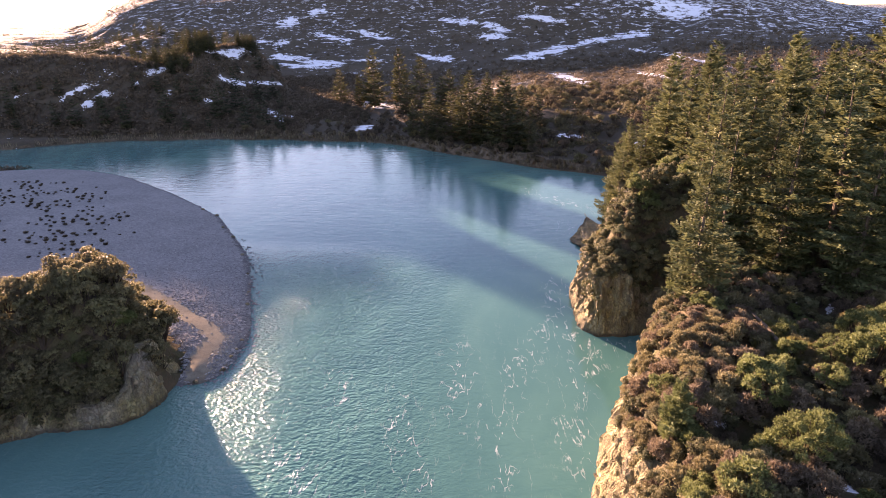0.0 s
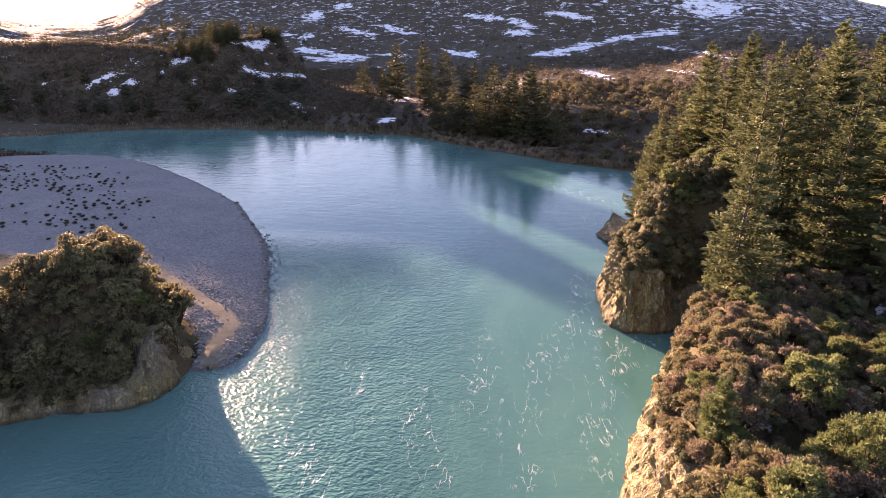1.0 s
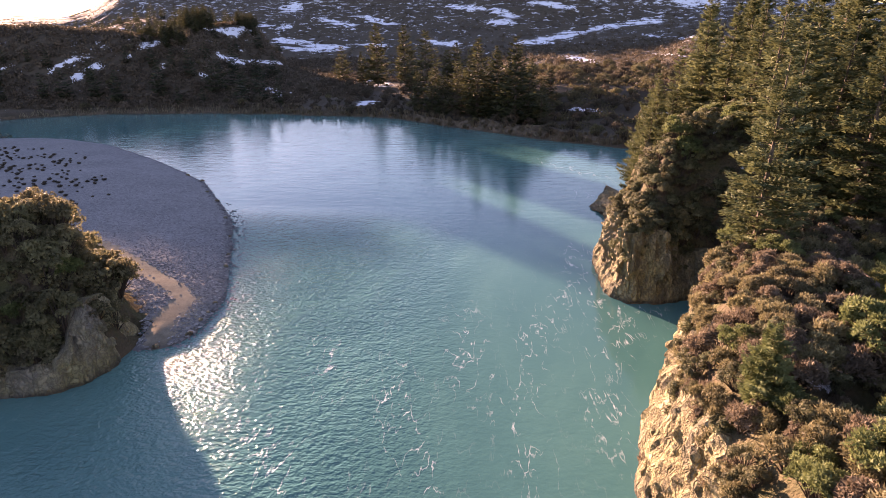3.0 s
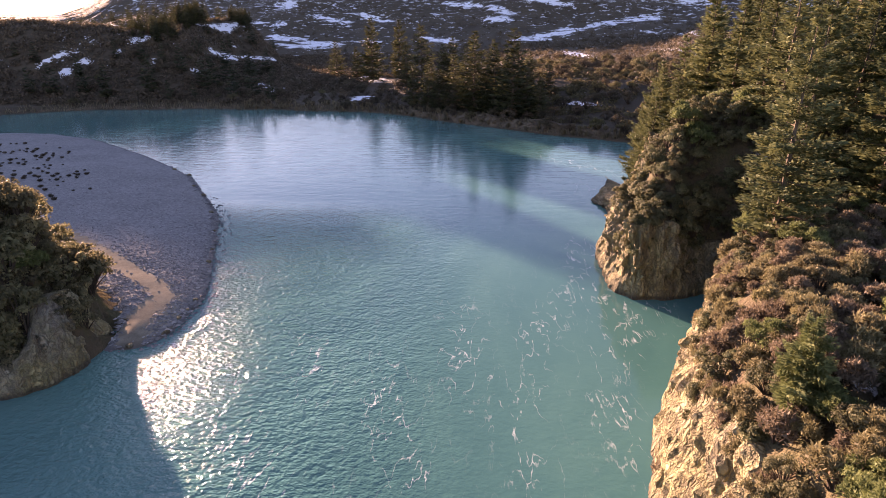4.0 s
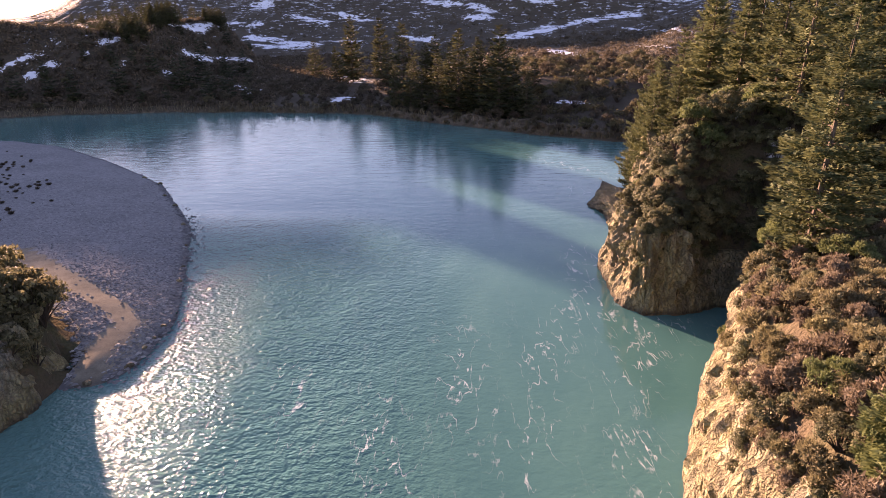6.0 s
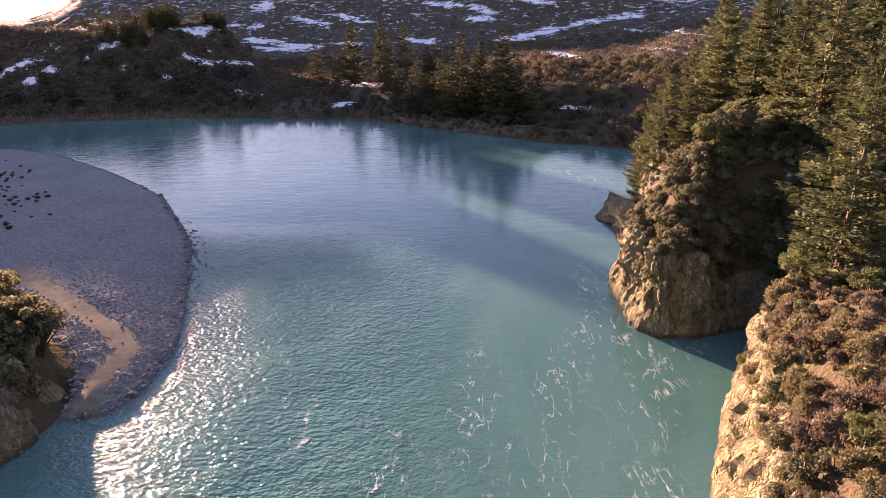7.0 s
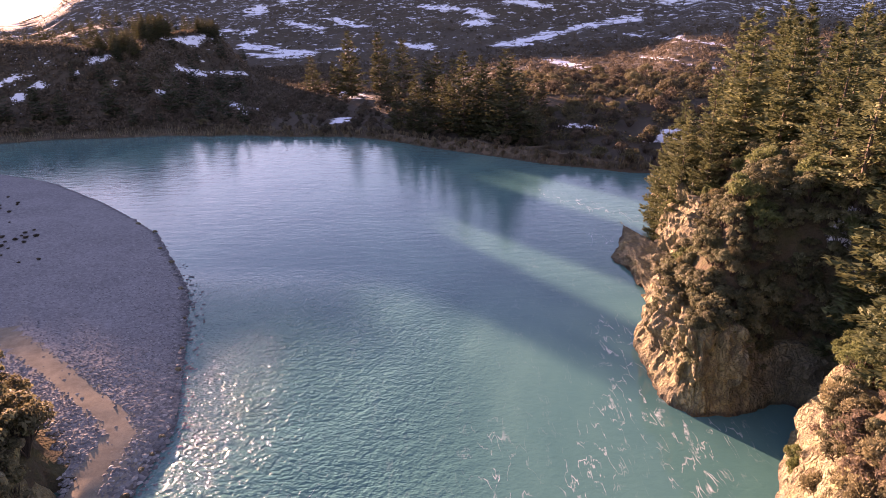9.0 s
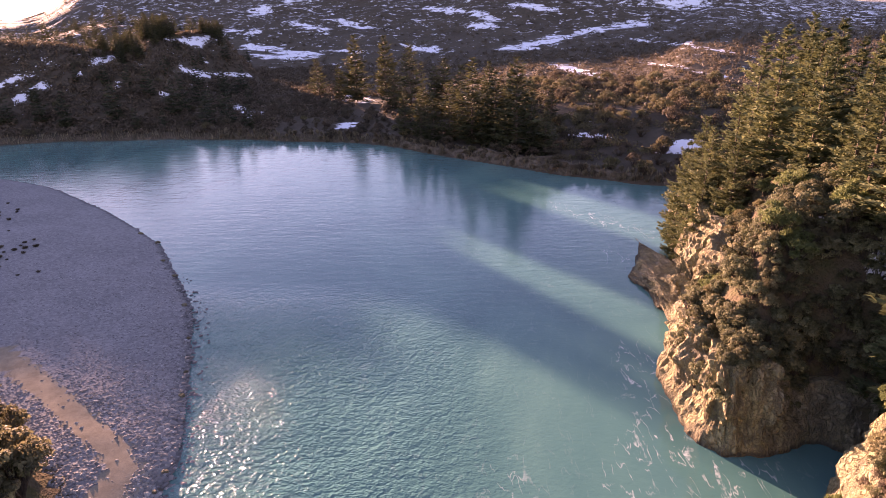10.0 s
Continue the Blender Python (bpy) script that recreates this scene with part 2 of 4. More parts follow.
def rock_material(name, grey=(0.26, 0.235, 0.165), pale=1.1):
    n = Nodes(name)
    big = n.noise(0.22, 5, 0.6)
    streak = n.noise(0.7, 6, 0.65, n.stretch(1.0, 1.0, 0.45), 0.3)
    fine = n.noise(5.0, 5, 0.6)
    warp = n.node("TexNoise", {"Vector": n.place(), "Scale": 0.8, "Detail": 5.0, "Roughness": 0.6})
    bent = n.node("VectorMath", {0: warp.outputs["Color"], 1: (1.6, 1.6, 1.6)}, operation="MULTIPLY")
    bent = n.node("VectorMath", {0: n.stretch(1.0, 1.0, 0.5), 1: bent.outputs[0]}, operation="ADD").outputs[0]
    cracks = n.sum(n.cells(0.75, "DISTANCE_TO_EDGE", bent).outputs["Distance"], n.sum(n.cells(2.1, "DISTANCE_TO_EDGE", bent).outputs["Distance"], 0.8, "MULTIPLY"), "MINIMUM")
    colour = n.steps(streak, [(0.28, tuple(v * pale for v in (0.11, 0.094, 0.05))), (0.44, tuple(v * pale for v in (0.24, 0.203, 0.10))), (0.60, tuple(v * pale for v in (0.38, 0.33, 0.162))), (0.78, (0.54, 0.49, 0.29))])
    colour = n.mix(n.steps(big, [(0.45, 0.0), (0.65, 0.75)]), colour, grey)
    colour = n.mix(n.steps(fine, [(0.4, 0.0), (0.75, 0.4)]), colour, (0.17, 0.14, 0.11))
    colour = n.mix(n.steps(cracks, [(0.0, 0.6), (0.05, 0.0)]), colour, (0.12, 0.10, 0.07))
    # a dark wet line and weed close to the water
    up = n.node("SeparateXYZ", {0: n.place()}).outputs["Z"]
    wet = n.steps(n.sum(up, n.sum(big, 0.8, "MULTIPLY")), [(0.55, 1.0), (1.0, 0.0)])
    colour = n.mix(wet, colour, n.mix(0.65, colour, (0.06, 0.05, 0.045)))
    relief = n.sum(n.sum(streak, 0.7, "MULTIPLY"), n.sum(n.sum(fine, 0.18, "MULTIPLY"), n.steps(cracks, [(0.0, 0.0), (0.16, 0.3)])))
    n.relief(relief, 0.9)
    return n.done(colour, 0.85, 0.25)


def ground_material(name, a, b, c, snowy=True, depth=0.5):
    n = Nodes(name)
    big, mid, fine = n.noise(0.06, 5, 0.6), n.noise(0.5, 5, 0.6), n.noise(4.0, 4, 0.6)
    colour = n.mix(n.steps(big, [(0.38, 0.0), (0.62, 1.0)]), a, b)
    colour = n.mix(n.steps(mid, [(0.45, 0.0), (0.65, 0.8)]), colour, c)
    colour = n.mix(n.steps(fine, [(0.4, 0.0), (0.8, 0.5)]), colour, (0.05, 0.04, 0.03))
    n.relief(n.sum(mid, n.sum(fine, 0.3, "MULTIPLY")), depth)
    if snowy:
        broken = n.sum(n.sum(n.noise(0.22, 8, 0.76, n.stretch(0.7, 1.0, 1.0)), 1.15, "MULTIPLY"), n.sum(n.noise(1.1, 3, 0.6), 0.25, "MULTIPLY"))
        cover = n.sum(n.sum(n.mask("snow"), 0.62, "MULTIPLY"), n.sum(n.sum(broken, -0.68), 2.1, "MULTIPLY"))
        cover = n.steps(cover, [(0.50, 0.0), (0.55, 1.0)])
        colour = n.mix(cover, colour, (0.80, 0.83, 0.88))
    return n.done(colour, 0.95, 0.15)


def gravel_material(name):
    n = Nodes(name)
    stones = n.cells(3.2)
    big, fine = n.noise(0.12, 4, 0.6), n.noise(9.0, 3, 0.6)
    grey = n.mix(0.55, n.steps(big, [(0.35, (0.225, 0.225, 0.225)), (0.65, (0.31, 0.308, 0.302))]), n.steps(n.node("SeparateXYZ", {0: stones.outputs["Color"]}).outputs["X"], [(0.1, (0.18, 0.178, 0.176)), (0.6, (0.25, 0.248, 0.244)), (0.95, (0.32, 0.315, 0.305))]))
    sandy = n.steps(n.sum(n.mask("sand"), n.sum(n.sum(n.noise(0.8, 4, 0.6), -0.5), 0.8, "MULTIPLY")), [(0.42, 0.0), (0.58, 1.0)])
    sand = n.steps(n.noise(0.9, 6, 0.65), [(0.3, (0.205, 0.176, 0.130)), (0.7, (0.325, 0.284, 0.212))])
    colour = n.mix(sandy, grey, sand)
    colour = n.mix(n.steps(fine, [(0.4, 0.0), (0.8, 0.35)]), colour, (0.08, 0.075, 0.07))
    up = n.node("SeparateXYZ", {0: n.place()}).outputs["Z"]
    damp = n.steps(n.sum(up, n.sum(big, 0.3, "MULTIPLY")), [(0.25, 1.0), (0.5, 0.0)])
    colour = n.mix(damp, colour, n.mix(0.6, colour, (0.06, 0.06, 0.06)))
    flat = n.sum(1.0, sandy, "SUBTRACT")
    n.relief(n.sum(n.sum(n.steps(stones.outputs["Distance"], [(0.0, 1.0), (0.5, 0.0)]), flat, "MULTIPLY"), n.sum(fine, 0.2, "MULTIPLY")), 0.035)
    return n.done(colour, 1.0, 0.04)


def water_material(name):
    n = Nodes(name)
    # milky glacier water with drifting lighter and darker tongues, and lines of foam
    drift = n.noise(0.045, 5, 0.6, n.stretch(1.0, 0.55, 1.0, 12), 0.6)
    body = n.steps(drift, [(0.3, (0.040, 0.142, 0.140)), (0.5, (0.062, 0.192, 0.176)), (0.72, (0.100, 0.258, 0.218))])
    veins = n.node("TexVoronoi", {"Scale": 0.5}, feature="DISTANCE_TO_EDGE")
    wob = n.node("Mapping", {"Vector": n.place()})
    wob.inputs["Scale"].default_value = (1.25, 0.36, 1.0)
    shift = n.node("TexNoise", {"Vector": wob.outputs[0], "Scale": 0.5, "Detail": 3.5, "Roughness": 0.55})
    bent = n.node("VectorMath", {0: shift.outputs["Color"], 1: (5.0, 5.0, 0.0)}, operation="MULTIPLY")
    bent = n.node("VectorMath", {0: wob.outputs[0], 1: bent.outputs[0]}, operation="ADD")
    n.give(veins.inputs["Vector"], bent.outputs[0])
    line = n.steps(veins.outputs["Distance"], [(0.0, 0.85), (0.03, 0.0)])
    breaks = n.steps(n.noise(0.7, 5, 0.7), [(0.46, 0.0), (0.58, 1.0)])
    foam = n.sum(n.sum(line, breaks, "MULTIPLY"), n.mask("foam"), "MULTIPLY")
    colour = n.mix(foam, body, (0.68, 0.76, 0.73))
    chop = n.noise(0.95, 3, 0.5, n.stretch(0.8, 1.2, 1.0, 20), 0.4)
    lap = n.noise(2.4, 2, 0.5, n.stretch(0.85, 1.15, 1.0, 35))
    fine = n.noise(5.0, 2, 0.5, n.stretch(0.85, 1.15, 1.0, 20))
    swirl = n.noise(0.12, 3, 0.5)
    height = n.sum(n.sum(n.sum(chop, 0.13, "MULTIPLY"), n.sum(lap, 0.12, "MULTIPLY")), n.sum(n.sum(fine, 0.045, "MULTIPLY"), n.sum(swirl, 0.25, "MULTIPLY")))
    wave = n.sum(n.noise(0.5, 4, 0.6, n.stretch(0.45, 1.4, 1.0, -8), 0.5), n.sum(n.mask("swell"), 0.075, "MULTIPLY"), "MULTIPLY")
    n.relief(n.sum(n.sum(height, n.mask("ripple"), "MULTIPLY"), wave), 1.0, 0.8)
    n.give(n.shader.inputs["IOR"], 1.33)
    rough = n.sum(n.sum(0.03, n.sum(n.mask("ripple"), 0.02, "MULTIPLY")), n.sum(foam, 0.5, "MULTIPLY"))
    return n.done(colour, rough, 0.5)


WATER = water_material("milky_turquoise_water")
ROCK = rock_material("tan_cliff_rock")
FOREST_FLOOR = ground_material("forest_floor", (0.085, 0.065, 0.04), (0.11, 0.085, 0.05), (0.07, 0.075, 0.03))
HILL = ground_material("winter_hillside", (0.082, 0.064, 0.046), (0.104, 0.082, 0.056), (0.056, 0.053, 0.034), True, 0.18)
GRAVEL = gravel_material("river_gravel")
PINE_LEAF = leaf_material("pine_needles", (0.042, 0.056, 0.022), (0.110, 0.128, 0.048), (0.270, 0.264, 0.112), 0.26)
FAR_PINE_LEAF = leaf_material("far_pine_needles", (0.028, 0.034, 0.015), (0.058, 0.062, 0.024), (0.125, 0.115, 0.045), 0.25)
HEATH_LEAF = leaf_material("heath_twigs", (0.095, 0.070, 0.038), (0.195, 0.158, 0.080), (0.320, 0.265, 0.135), 0.26, (0.180, 0.160, 0.064))
TWIG_LEAF = leaf_material("reddish_twigs", (0.085, 0.058, 0.040), (0.170, 0.122, 0.078), (0.270, 0.200, 0.122), 0.28, (0.140, 0.105, 0.072))
OLIVE_LEAF = leaf_material("olive_leaves", (0.046, 0.046, 0.020), (0.122, 0.120, 0.050), (0.290, 0.275, 0.135), 0.24, (0.132, 0.112, 0.056))
GREEN_LEAF = leaf_material("bright_green_leaves", (0.050, 0.064, 0.020), (0.115, 0.136, 0.044), (0.230, 0.244, 0.090), 0.34)
BANK_LEAF = leaf_material("bank_scrub_leaves", (0.045, 0.040, 0.024), (0.090, 0.074, 0.042), (0.150, 0.118, 0.066), 0.25, (0.110, 0.076, 0.052))
RUST_LEAF = leaf_material("rust_scrub_leaves", (0.050, 0.040, 0.020), (0.140, 0.108, 0.050), (0.235, 0.185, 0.085), 0.26, (0.120, 0.120, 0.052), (0.030, 0.034, 0.016))
BLUFF_LEAF = leaf_material("bluff_leaves", (0.048, 0.036, 0.020), (0.135, 0.112, 0.056), (0.270, 0.230, 0.115), 0.35, (0.125, 0.125, 0.055))
STRAW = leaf_material("dry_grass", (0.16, 0.12, 0.07), (0.24, 0.19, 0.11), (0.34, 0.27, 0.16), 0.3)
DARK_STRAW = leaf_material("winter_tussock", (0.085, 0.066, 0.046), (0.140, 0.110, 0.075), (0.220, 0.175, 0.115), 0.25)
GRASS = leaf_material("yellow_green_grass", (0.13, 0.12, 0.035), (0.21, 0.19, 0.06), (0.32, 0.28, 0.10), 0.35)
BARK = bark_material("grey_brown_bark", (0.06, 0.045, 0.032), (0.16, 0.125, 0.095))
TWIG = bark_material("dark_twigs", (0.035, 0.026, 0.02), (0.09, 0.068, 0.05))
STONE = rock_material("boulder_rock")
PALE_ROCK = rock_material("pale_grey_rock", (0.34, 0.32, 0.28), 1.15)
EARTH = ground_material("bare_earth_bank", (0.13, 0.10, 0.07), (0.20, 0.16, 0.115), (0.08, 0.065, 0.042), False)


# ---- mesh helpers ----
def mesh_from(name, verts, faces, materials, slots=None, smooth=False):
    me = bpy.data.meshes.new(name)
    me.from_pydata([tuple(v) for v in verts], [], [tuple(f) for f in faces])
    for m in materials:
        me.materials.append(m)
    if slots is not None:
        me.polygons.foreach_set("material_index", np.asarray(slots, np.int32))
    if smooth:
        me.polygons.foreach_set("use_smooth", np.ones(len(me.polygons), bool))
    me.update()
    return me


def part(name, me, parent=None, label=""):
    ob = new(name, me)
    if parent is not None:
        ob.parent = parent
    return tagged(ob, label) if label else ob


def grid_faces(rows, cols):
    i = np.arange(rows * cols).reshape(rows, cols)
    return np.stack([i[:-1, :-1], i[:-1, 1:], i[1:, 1:], i[1:, :-1]], -1).reshape(-1, 4)


def add_mask(me, name, values):
    me.attributes.new(name, "FLOAT", "POINT").data.foreach_set("value", np.asarray(values, np.float32))


# ---- ground: one sheet out to the horizon ----
def spread(inner, outer, first, grow):
    out, at, step = [], inner, first
    while abs(at) < outer:
        step *= grow
        at += math.copysign(step, inner)
        out.append(at)
    return out


def lines_x():
    core = list(np.arange(-110, 60.01, 1.25))
    return np.array(sorted(spread(-110, 4300, 1.15, 1.06) + core + spread(60, 4300, 1.15, 1.06)))


def lines_y():
    core = list(np.arange(16, 216, 1.2)) + list(np.arange(216, 520, 3.0))
    return np.array(sorted([16 - 1.2 * 1.14 ** k / 0.14 + 1.2 / 0.14 for k in range(1, 47)] + core + spread(520, 4300, 3.0, 1.07)))


def ellipse_mask(x, y, spots):
    """1 inside the spots, falling off over their rims. A spot: x, y, half length, half width, turn in degrees."""
    best = np.zeros(np.shape(x))
    for cx, cy, a, b, turn in spots:
        c, s = math.cos(radians(turn)), math.sin(radians(turn))
        u, v = ((x - cx) * c + (y - cy) * s) / a, ((y - cy) * c - (x - cx) * s) / b
        best = np.maximum(best, np.clip(1.6 - np.hypot(u, v), 0, 1))
    return best


HILL_SNOW = [(-115, 325, 15.1, 4, -34), (26, 374, 13.5, 9, 27), (-108, 379, 17.4, 5, -11), (-100, 390, 17.7, 9, -33), (47, 391, 23, 9, 45), (-74, 393, 16.3, 4, -21), (-26, 396, 9.2, 6, 12), (-31, 398, 19.3, 3, -49), (-170, 402, 10.5, 6, 61), (-123, 402, 17.2, 9, -24), (72, 409, 16.7, 9, 24), (93, 420, 16.6, 9, 31), (7, 426, 14.7, 5, -34), (-165, 427, 13.8, 9, 26), (6, 446, 18.5, 5, -54), (-107, 453, 19.2, 6, -31), (40, 454, 18.6, 5, -21), (-80, 461, 23.4, 5, -30), (-20, 475, 26.3, 5, -44), (138, 476, 22.3, 25, -29)]
BANK_SNOW = [(43, 162.5, 4.6, 3.8, -1), (24, 175, 4.2, 1.2, -36), (25, 175, 4.7, 1.5, -34), (-39, 204, 4, 2.5, 1), (-39, 207, 4, 2.2, 6), (-142, 216, 4.1, 1.4, 83), (-150, 219, 4.3, 1.6, 64), (-137, 222, 5.5, 1.4, 30), (-145, 224, 5, 1.6, 28), (-71, 226, 8.4, 2, -49), (-79, 231, 20.7, 2, -62), (-80, 234, 15.2, 2.5, -64), (-124, 238, 5.1, 3, -129), (-46, 253, 11.2, 6, -57), (37, 280, 28.1, 4, -80), (90, 290, 17.4, 2, -81)]
CLIFF_TOP_SNOW = [(22.2, 31.4, 0.8, 1.1, 20), (24.6, 32.9, 1.0, 0.9, 40), (17.1, 37.5, 0.6, 0.4, 0), (27, 50.7, 0.8, 0.5, 0), (31.9, 56.4, 0.5, 0.7, 0), (33.8, 55.2, 0.8, 0.6, 0), (30.9, 49.7, 1.1, 0.8, 30), (21.9, 45.3, 0.8, 0.5, 0), (29.1, 50.7, 0.6, 0.4, 0), (22.5, 52.7, 0.7, 0.35, 0), (25, 79.5, 1.23, 0.77, 30), (28.5, 76, 0.95, 1.02, 0)]
TRACK_SNOW = [(88, 363, 13.4, 1.6, -67), (91, 323, 27.7, 1.6, -93), (94, 277, 18.5, 1.6, -75), (67, 264, 25.2, 1.2, -88), (72, 230, 10.3, 1.2, -65)]
SPUR_SNOW = [(-112, 277, 8.5, 2.6, 62), (-101, 288, 8, 2.6, 24), (-129.5, 291.5, 4, 5, 0), (-121, 302, 9, 5, 50), (-160, 435, 15, 6, 30), (-150, 492, 7, 20, 0), (-134, 523, 9, 10, 0), (-139, 438, 5, 8, 0), (-115.4, 226, 1.6, 2, 0), (-122.5, 238, 1.6, 2.2, 0), (-128.6, 227, 1.6, 1.6, 0), (-101.4, 227, 1.5, 2.2, 0)]
SNOW_SPOTS = SPUR_SNOW + HILL_SNOW + BANK_SNOW + CLIFF_TOP_SNOW + TRACK_SNOW
SAND_LINE = [(-53, 82.3), (-47, 78.2), (-42, 74.6), (-37, 70.9), (-33.4, 68.4), (-31.9, 66.4), (-32.0, 63.4), (-31.4, 60.4), (-30.6, 58.2)]


def build_ground():
    xs, ys = lines_x(), lines_y()
    X, Y = np.meshgrid(xs, ys)
    X, Y = X.ravel(), Y.ravel()
    Z, right, far, bar, foot, wet, bluff_in = land(X, Y)
    faces = grid_faces(len(ys), len(xs))
    mid = faces[:, 0]
    near_bar = np.minimum(bar, foot)
    slots = np.where((right[mid] < far[mid]) & (right[mid] < near_bar[mid]) | bluff_in[mid], 1, np.where(near_bar[mid] < far[mid], 2, 0))
    me = mesh_from("ground", np.stack([X, Y, Z], 1), faces, [HILL, FOREST_FLOOR, GRAVEL], slots, True)
    reach = np.hypot(X, Y - 20)
    dusting = (0.21 + 0.16 * ramp(X, 20, 120)) * ramp(reach, 280, 520) + 0.25 * ramp(reach, 190, 260)
    add_mask(me, "snow", np.maximum(ellipse_mask(X, Y, SNOW_SPOTS), dusting))
    add_mask(me, "sand", np.maximum(1 - ramp(line_distance(X, Y, SAND_LINE), 0.8, 1.8), 0.54 * (1 - ramp(np.hypot(X + 29.6, (Y - 63) * 0.7), 2.5, 4.5))))
    ob = new("ground", me)
    tagged(ob, "brown winter hillsides, forest floor and grey gravel with patches of old snow", "ground", kind="structure")


FOAM_LINES = [(-1.5, 59, 1.6, 7, 4), (-6.5, 50, 1.6, 6, 12), (-13, 40, 1.5, 6, 20), (-8, 37, 1.2, 5, 10), (6, 64, 1.4, 7, -20), (12, 60, 1.6, 6, -25), (10, 50, 1.3, 5, 0), (11.5, 72, 1.5, 6, 0), (15.5, 66.5, 2.5, 1.6, 0),
              (3, 47, 1.0, 7, 8), (-3.5, 42, 1.2, 5, 10), (12.2, 84, 1.3, 3.5, 25), (17, 127, 9, 1.8, -53), (16.2, 110.5, 1.6, 3, 10), (4, 54, 1.0, 5, -5),
              (11.6, 74, 0.9, 5, 0), (11.4, 79.5, 1.0, 4, 5), (15, 68.3, 2.4, 0.8, 0), (11.0, 46.4, 0.8, 2.6, 15), (-14, 56, 1.2, 5, 15), (-17, 48, 1.2, 5, 20)]


def build_water():
    xs, ys = np.concatenate([np.arange(-380, -60, 8.0), np.arange(-60, 40, 1.5), np.arange(40, 100, 8.0)]), np.concatenate([np.arange(-100, 20, 8.0), np.arange(20, 140, 1.5), np.arange(140, 262, 6.0)])
    X, Y = np.meshgrid(xs, ys)
    X, Y = X.ravel(), Y.ravel()
    me = mesh_from("water", np.stack([X, Y, X * 0], 1), grid_faces(len(ys), len(xs)), [WATER], None, True)
    foam = ellipse_mask(X, Y, FOAM_LINES)
    add_mask(me, "foam", 0.07 + 0.93 * foam)
    choppy = ramp(-X, -2, 29) * (1 - 0.85 * ramp(-X, 28, 36) * (1 - ramp(Y, 50, 57))) * ramp(Y, 28, 42) * (1 - ramp(Y, 82, 104))
    add_mask(me, "swell", 0.15 + 0.85 * ramp(Y, 76, 122))
    add_mask(me, "ripple", 0.08 + 0.09 * ramp(Y, 85, 125) + 2.5 * choppy)
    ob = new("water", me)
    tagged(ob, "milky turquoise river with ripples and lines of foam", "river", kind="structure")


# ---- rock ----
def resample(line, step):
    pts = np.array(line, float)
    seg = np.hypot(*np.diff(pts, axis=0).T)
    at = np.concatenate([[0], np.cumsum(seg)])
    s = np.arange(0, at[-1], step)
    return np.stack([np.interp(s, at, pts[:, 0]), np.interp(s, at, pts[:, 1])], 1), s


def soften(pts, times):
    for _ in range(times):
        pts[1:-1] = 0.25 * pts[:-2] + 0.5 * pts[1:-1] + 0.25 * pts[2:]
    return pts


def crag(p, size, seed):
    """Fissured rock relief from about -1 to 1 for a point: sharp creases, drawn out upwards."""
    q = Vector((p[0] / size + seed, p[1] / size, p[2] / (size * 2.2)))
    total, gain = 0.0, 1.0
    for _ in range(3):
        total += gain * (0.5 - 2.0 * abs(noise.noise(q)))
        q, gain = q * 2.1 + Vector((3.1, 1.7, 0.6)), gain * 0.55
    return total


def blocks(p, size, seed):
    """Jointed rock: one level for each block, from -1 to 1, blocks taller than wide."""
    q = Vector((p[0] / size + seed, p[1] / size, p[2] / (size * 2.3))) + 0.35 * noise.noise_vector(Vector(p) / (size * 1.3))
    c = noise.voronoi(q)[1][0]
    return 2.0 * ((math.sin(c[0] * 12.99 + c[1] * 78.23 + c[2] * 37.7) * 437.5) % 1.0) - 1.0


def build_cliff(name, line, tall, lean, label, seed, inland_left, step=0.26, sink=1.5, rough=1.0, material=None):
    """A rock face along a bank: rows from under the water up to the rim, bent over on to the ground behind it."""
    pts, s = resample(line, step)
    pts = soften(pts, 3)
    tang = np.gradient(pts, axis=0)
    tang /= np.hypot(*tang.T)[:, None]
    inward = np.stack([-tang[:, 1], tang[:, 0]], 1) * (1 if inland_left else -1)
    inward = soften(inward.copy(), 6)
    rise = [tall(x, y) for x, y in pts]
    rows = 56
    verts = []
    for k in range(rows):
        v = k / (rows - 9)
        for (x, y), (nx, ny), top in zip(pts, inward, rise):
            top = top * (1 + 0.16 * noise.noise((x * 0.2, y * 0.2, seed)))
            if v <= 1:
                z, back = -sink + v * (top + sink), lean * v ** 1.4
            else:
                z, back = top - (v - 1) ** 2 * 40.0, lean + (v - 1) * 20
            p = (x, y, z)
            ledge = math.sin(z * 1.9 + 2.5 * noise.noise((x * 0.15, y * 0.15, seed)))
            push = -0.8 * crag(p, 3.8, seed) - 0.36 * crag(p, 1.3, seed + 5) * (0.5 + abs(noise.noise((x * 0.2, y * 0.2, z * 0.25)))) - 0.14 * crag(p, 0.55, seed + 2) - 0.3 + 0.9 * noise.noise((x * 0.16, y * 0.16, z * 0.12 + seed)) + 0.16 * ledge + 0.34 * blocks(p, 1.7, seed) + 0.17 * blocks(p, 0.75, seed + 4)
            push *= rough * min(1.0, 0.3 + max(0.0, z) * 0.3)
            verts.append((x + nx * (back - push), y + ny * (back - push), z + 0.25 * noise.noise((x * 0.8, y * 0.8, z * 0.8))))
    me = mesh_from(name, verts, grid_faces(rows, len(pts)), [material or ROCK], None, False)
    return tagged(new(name, me), label, "cliff", kind="structure")


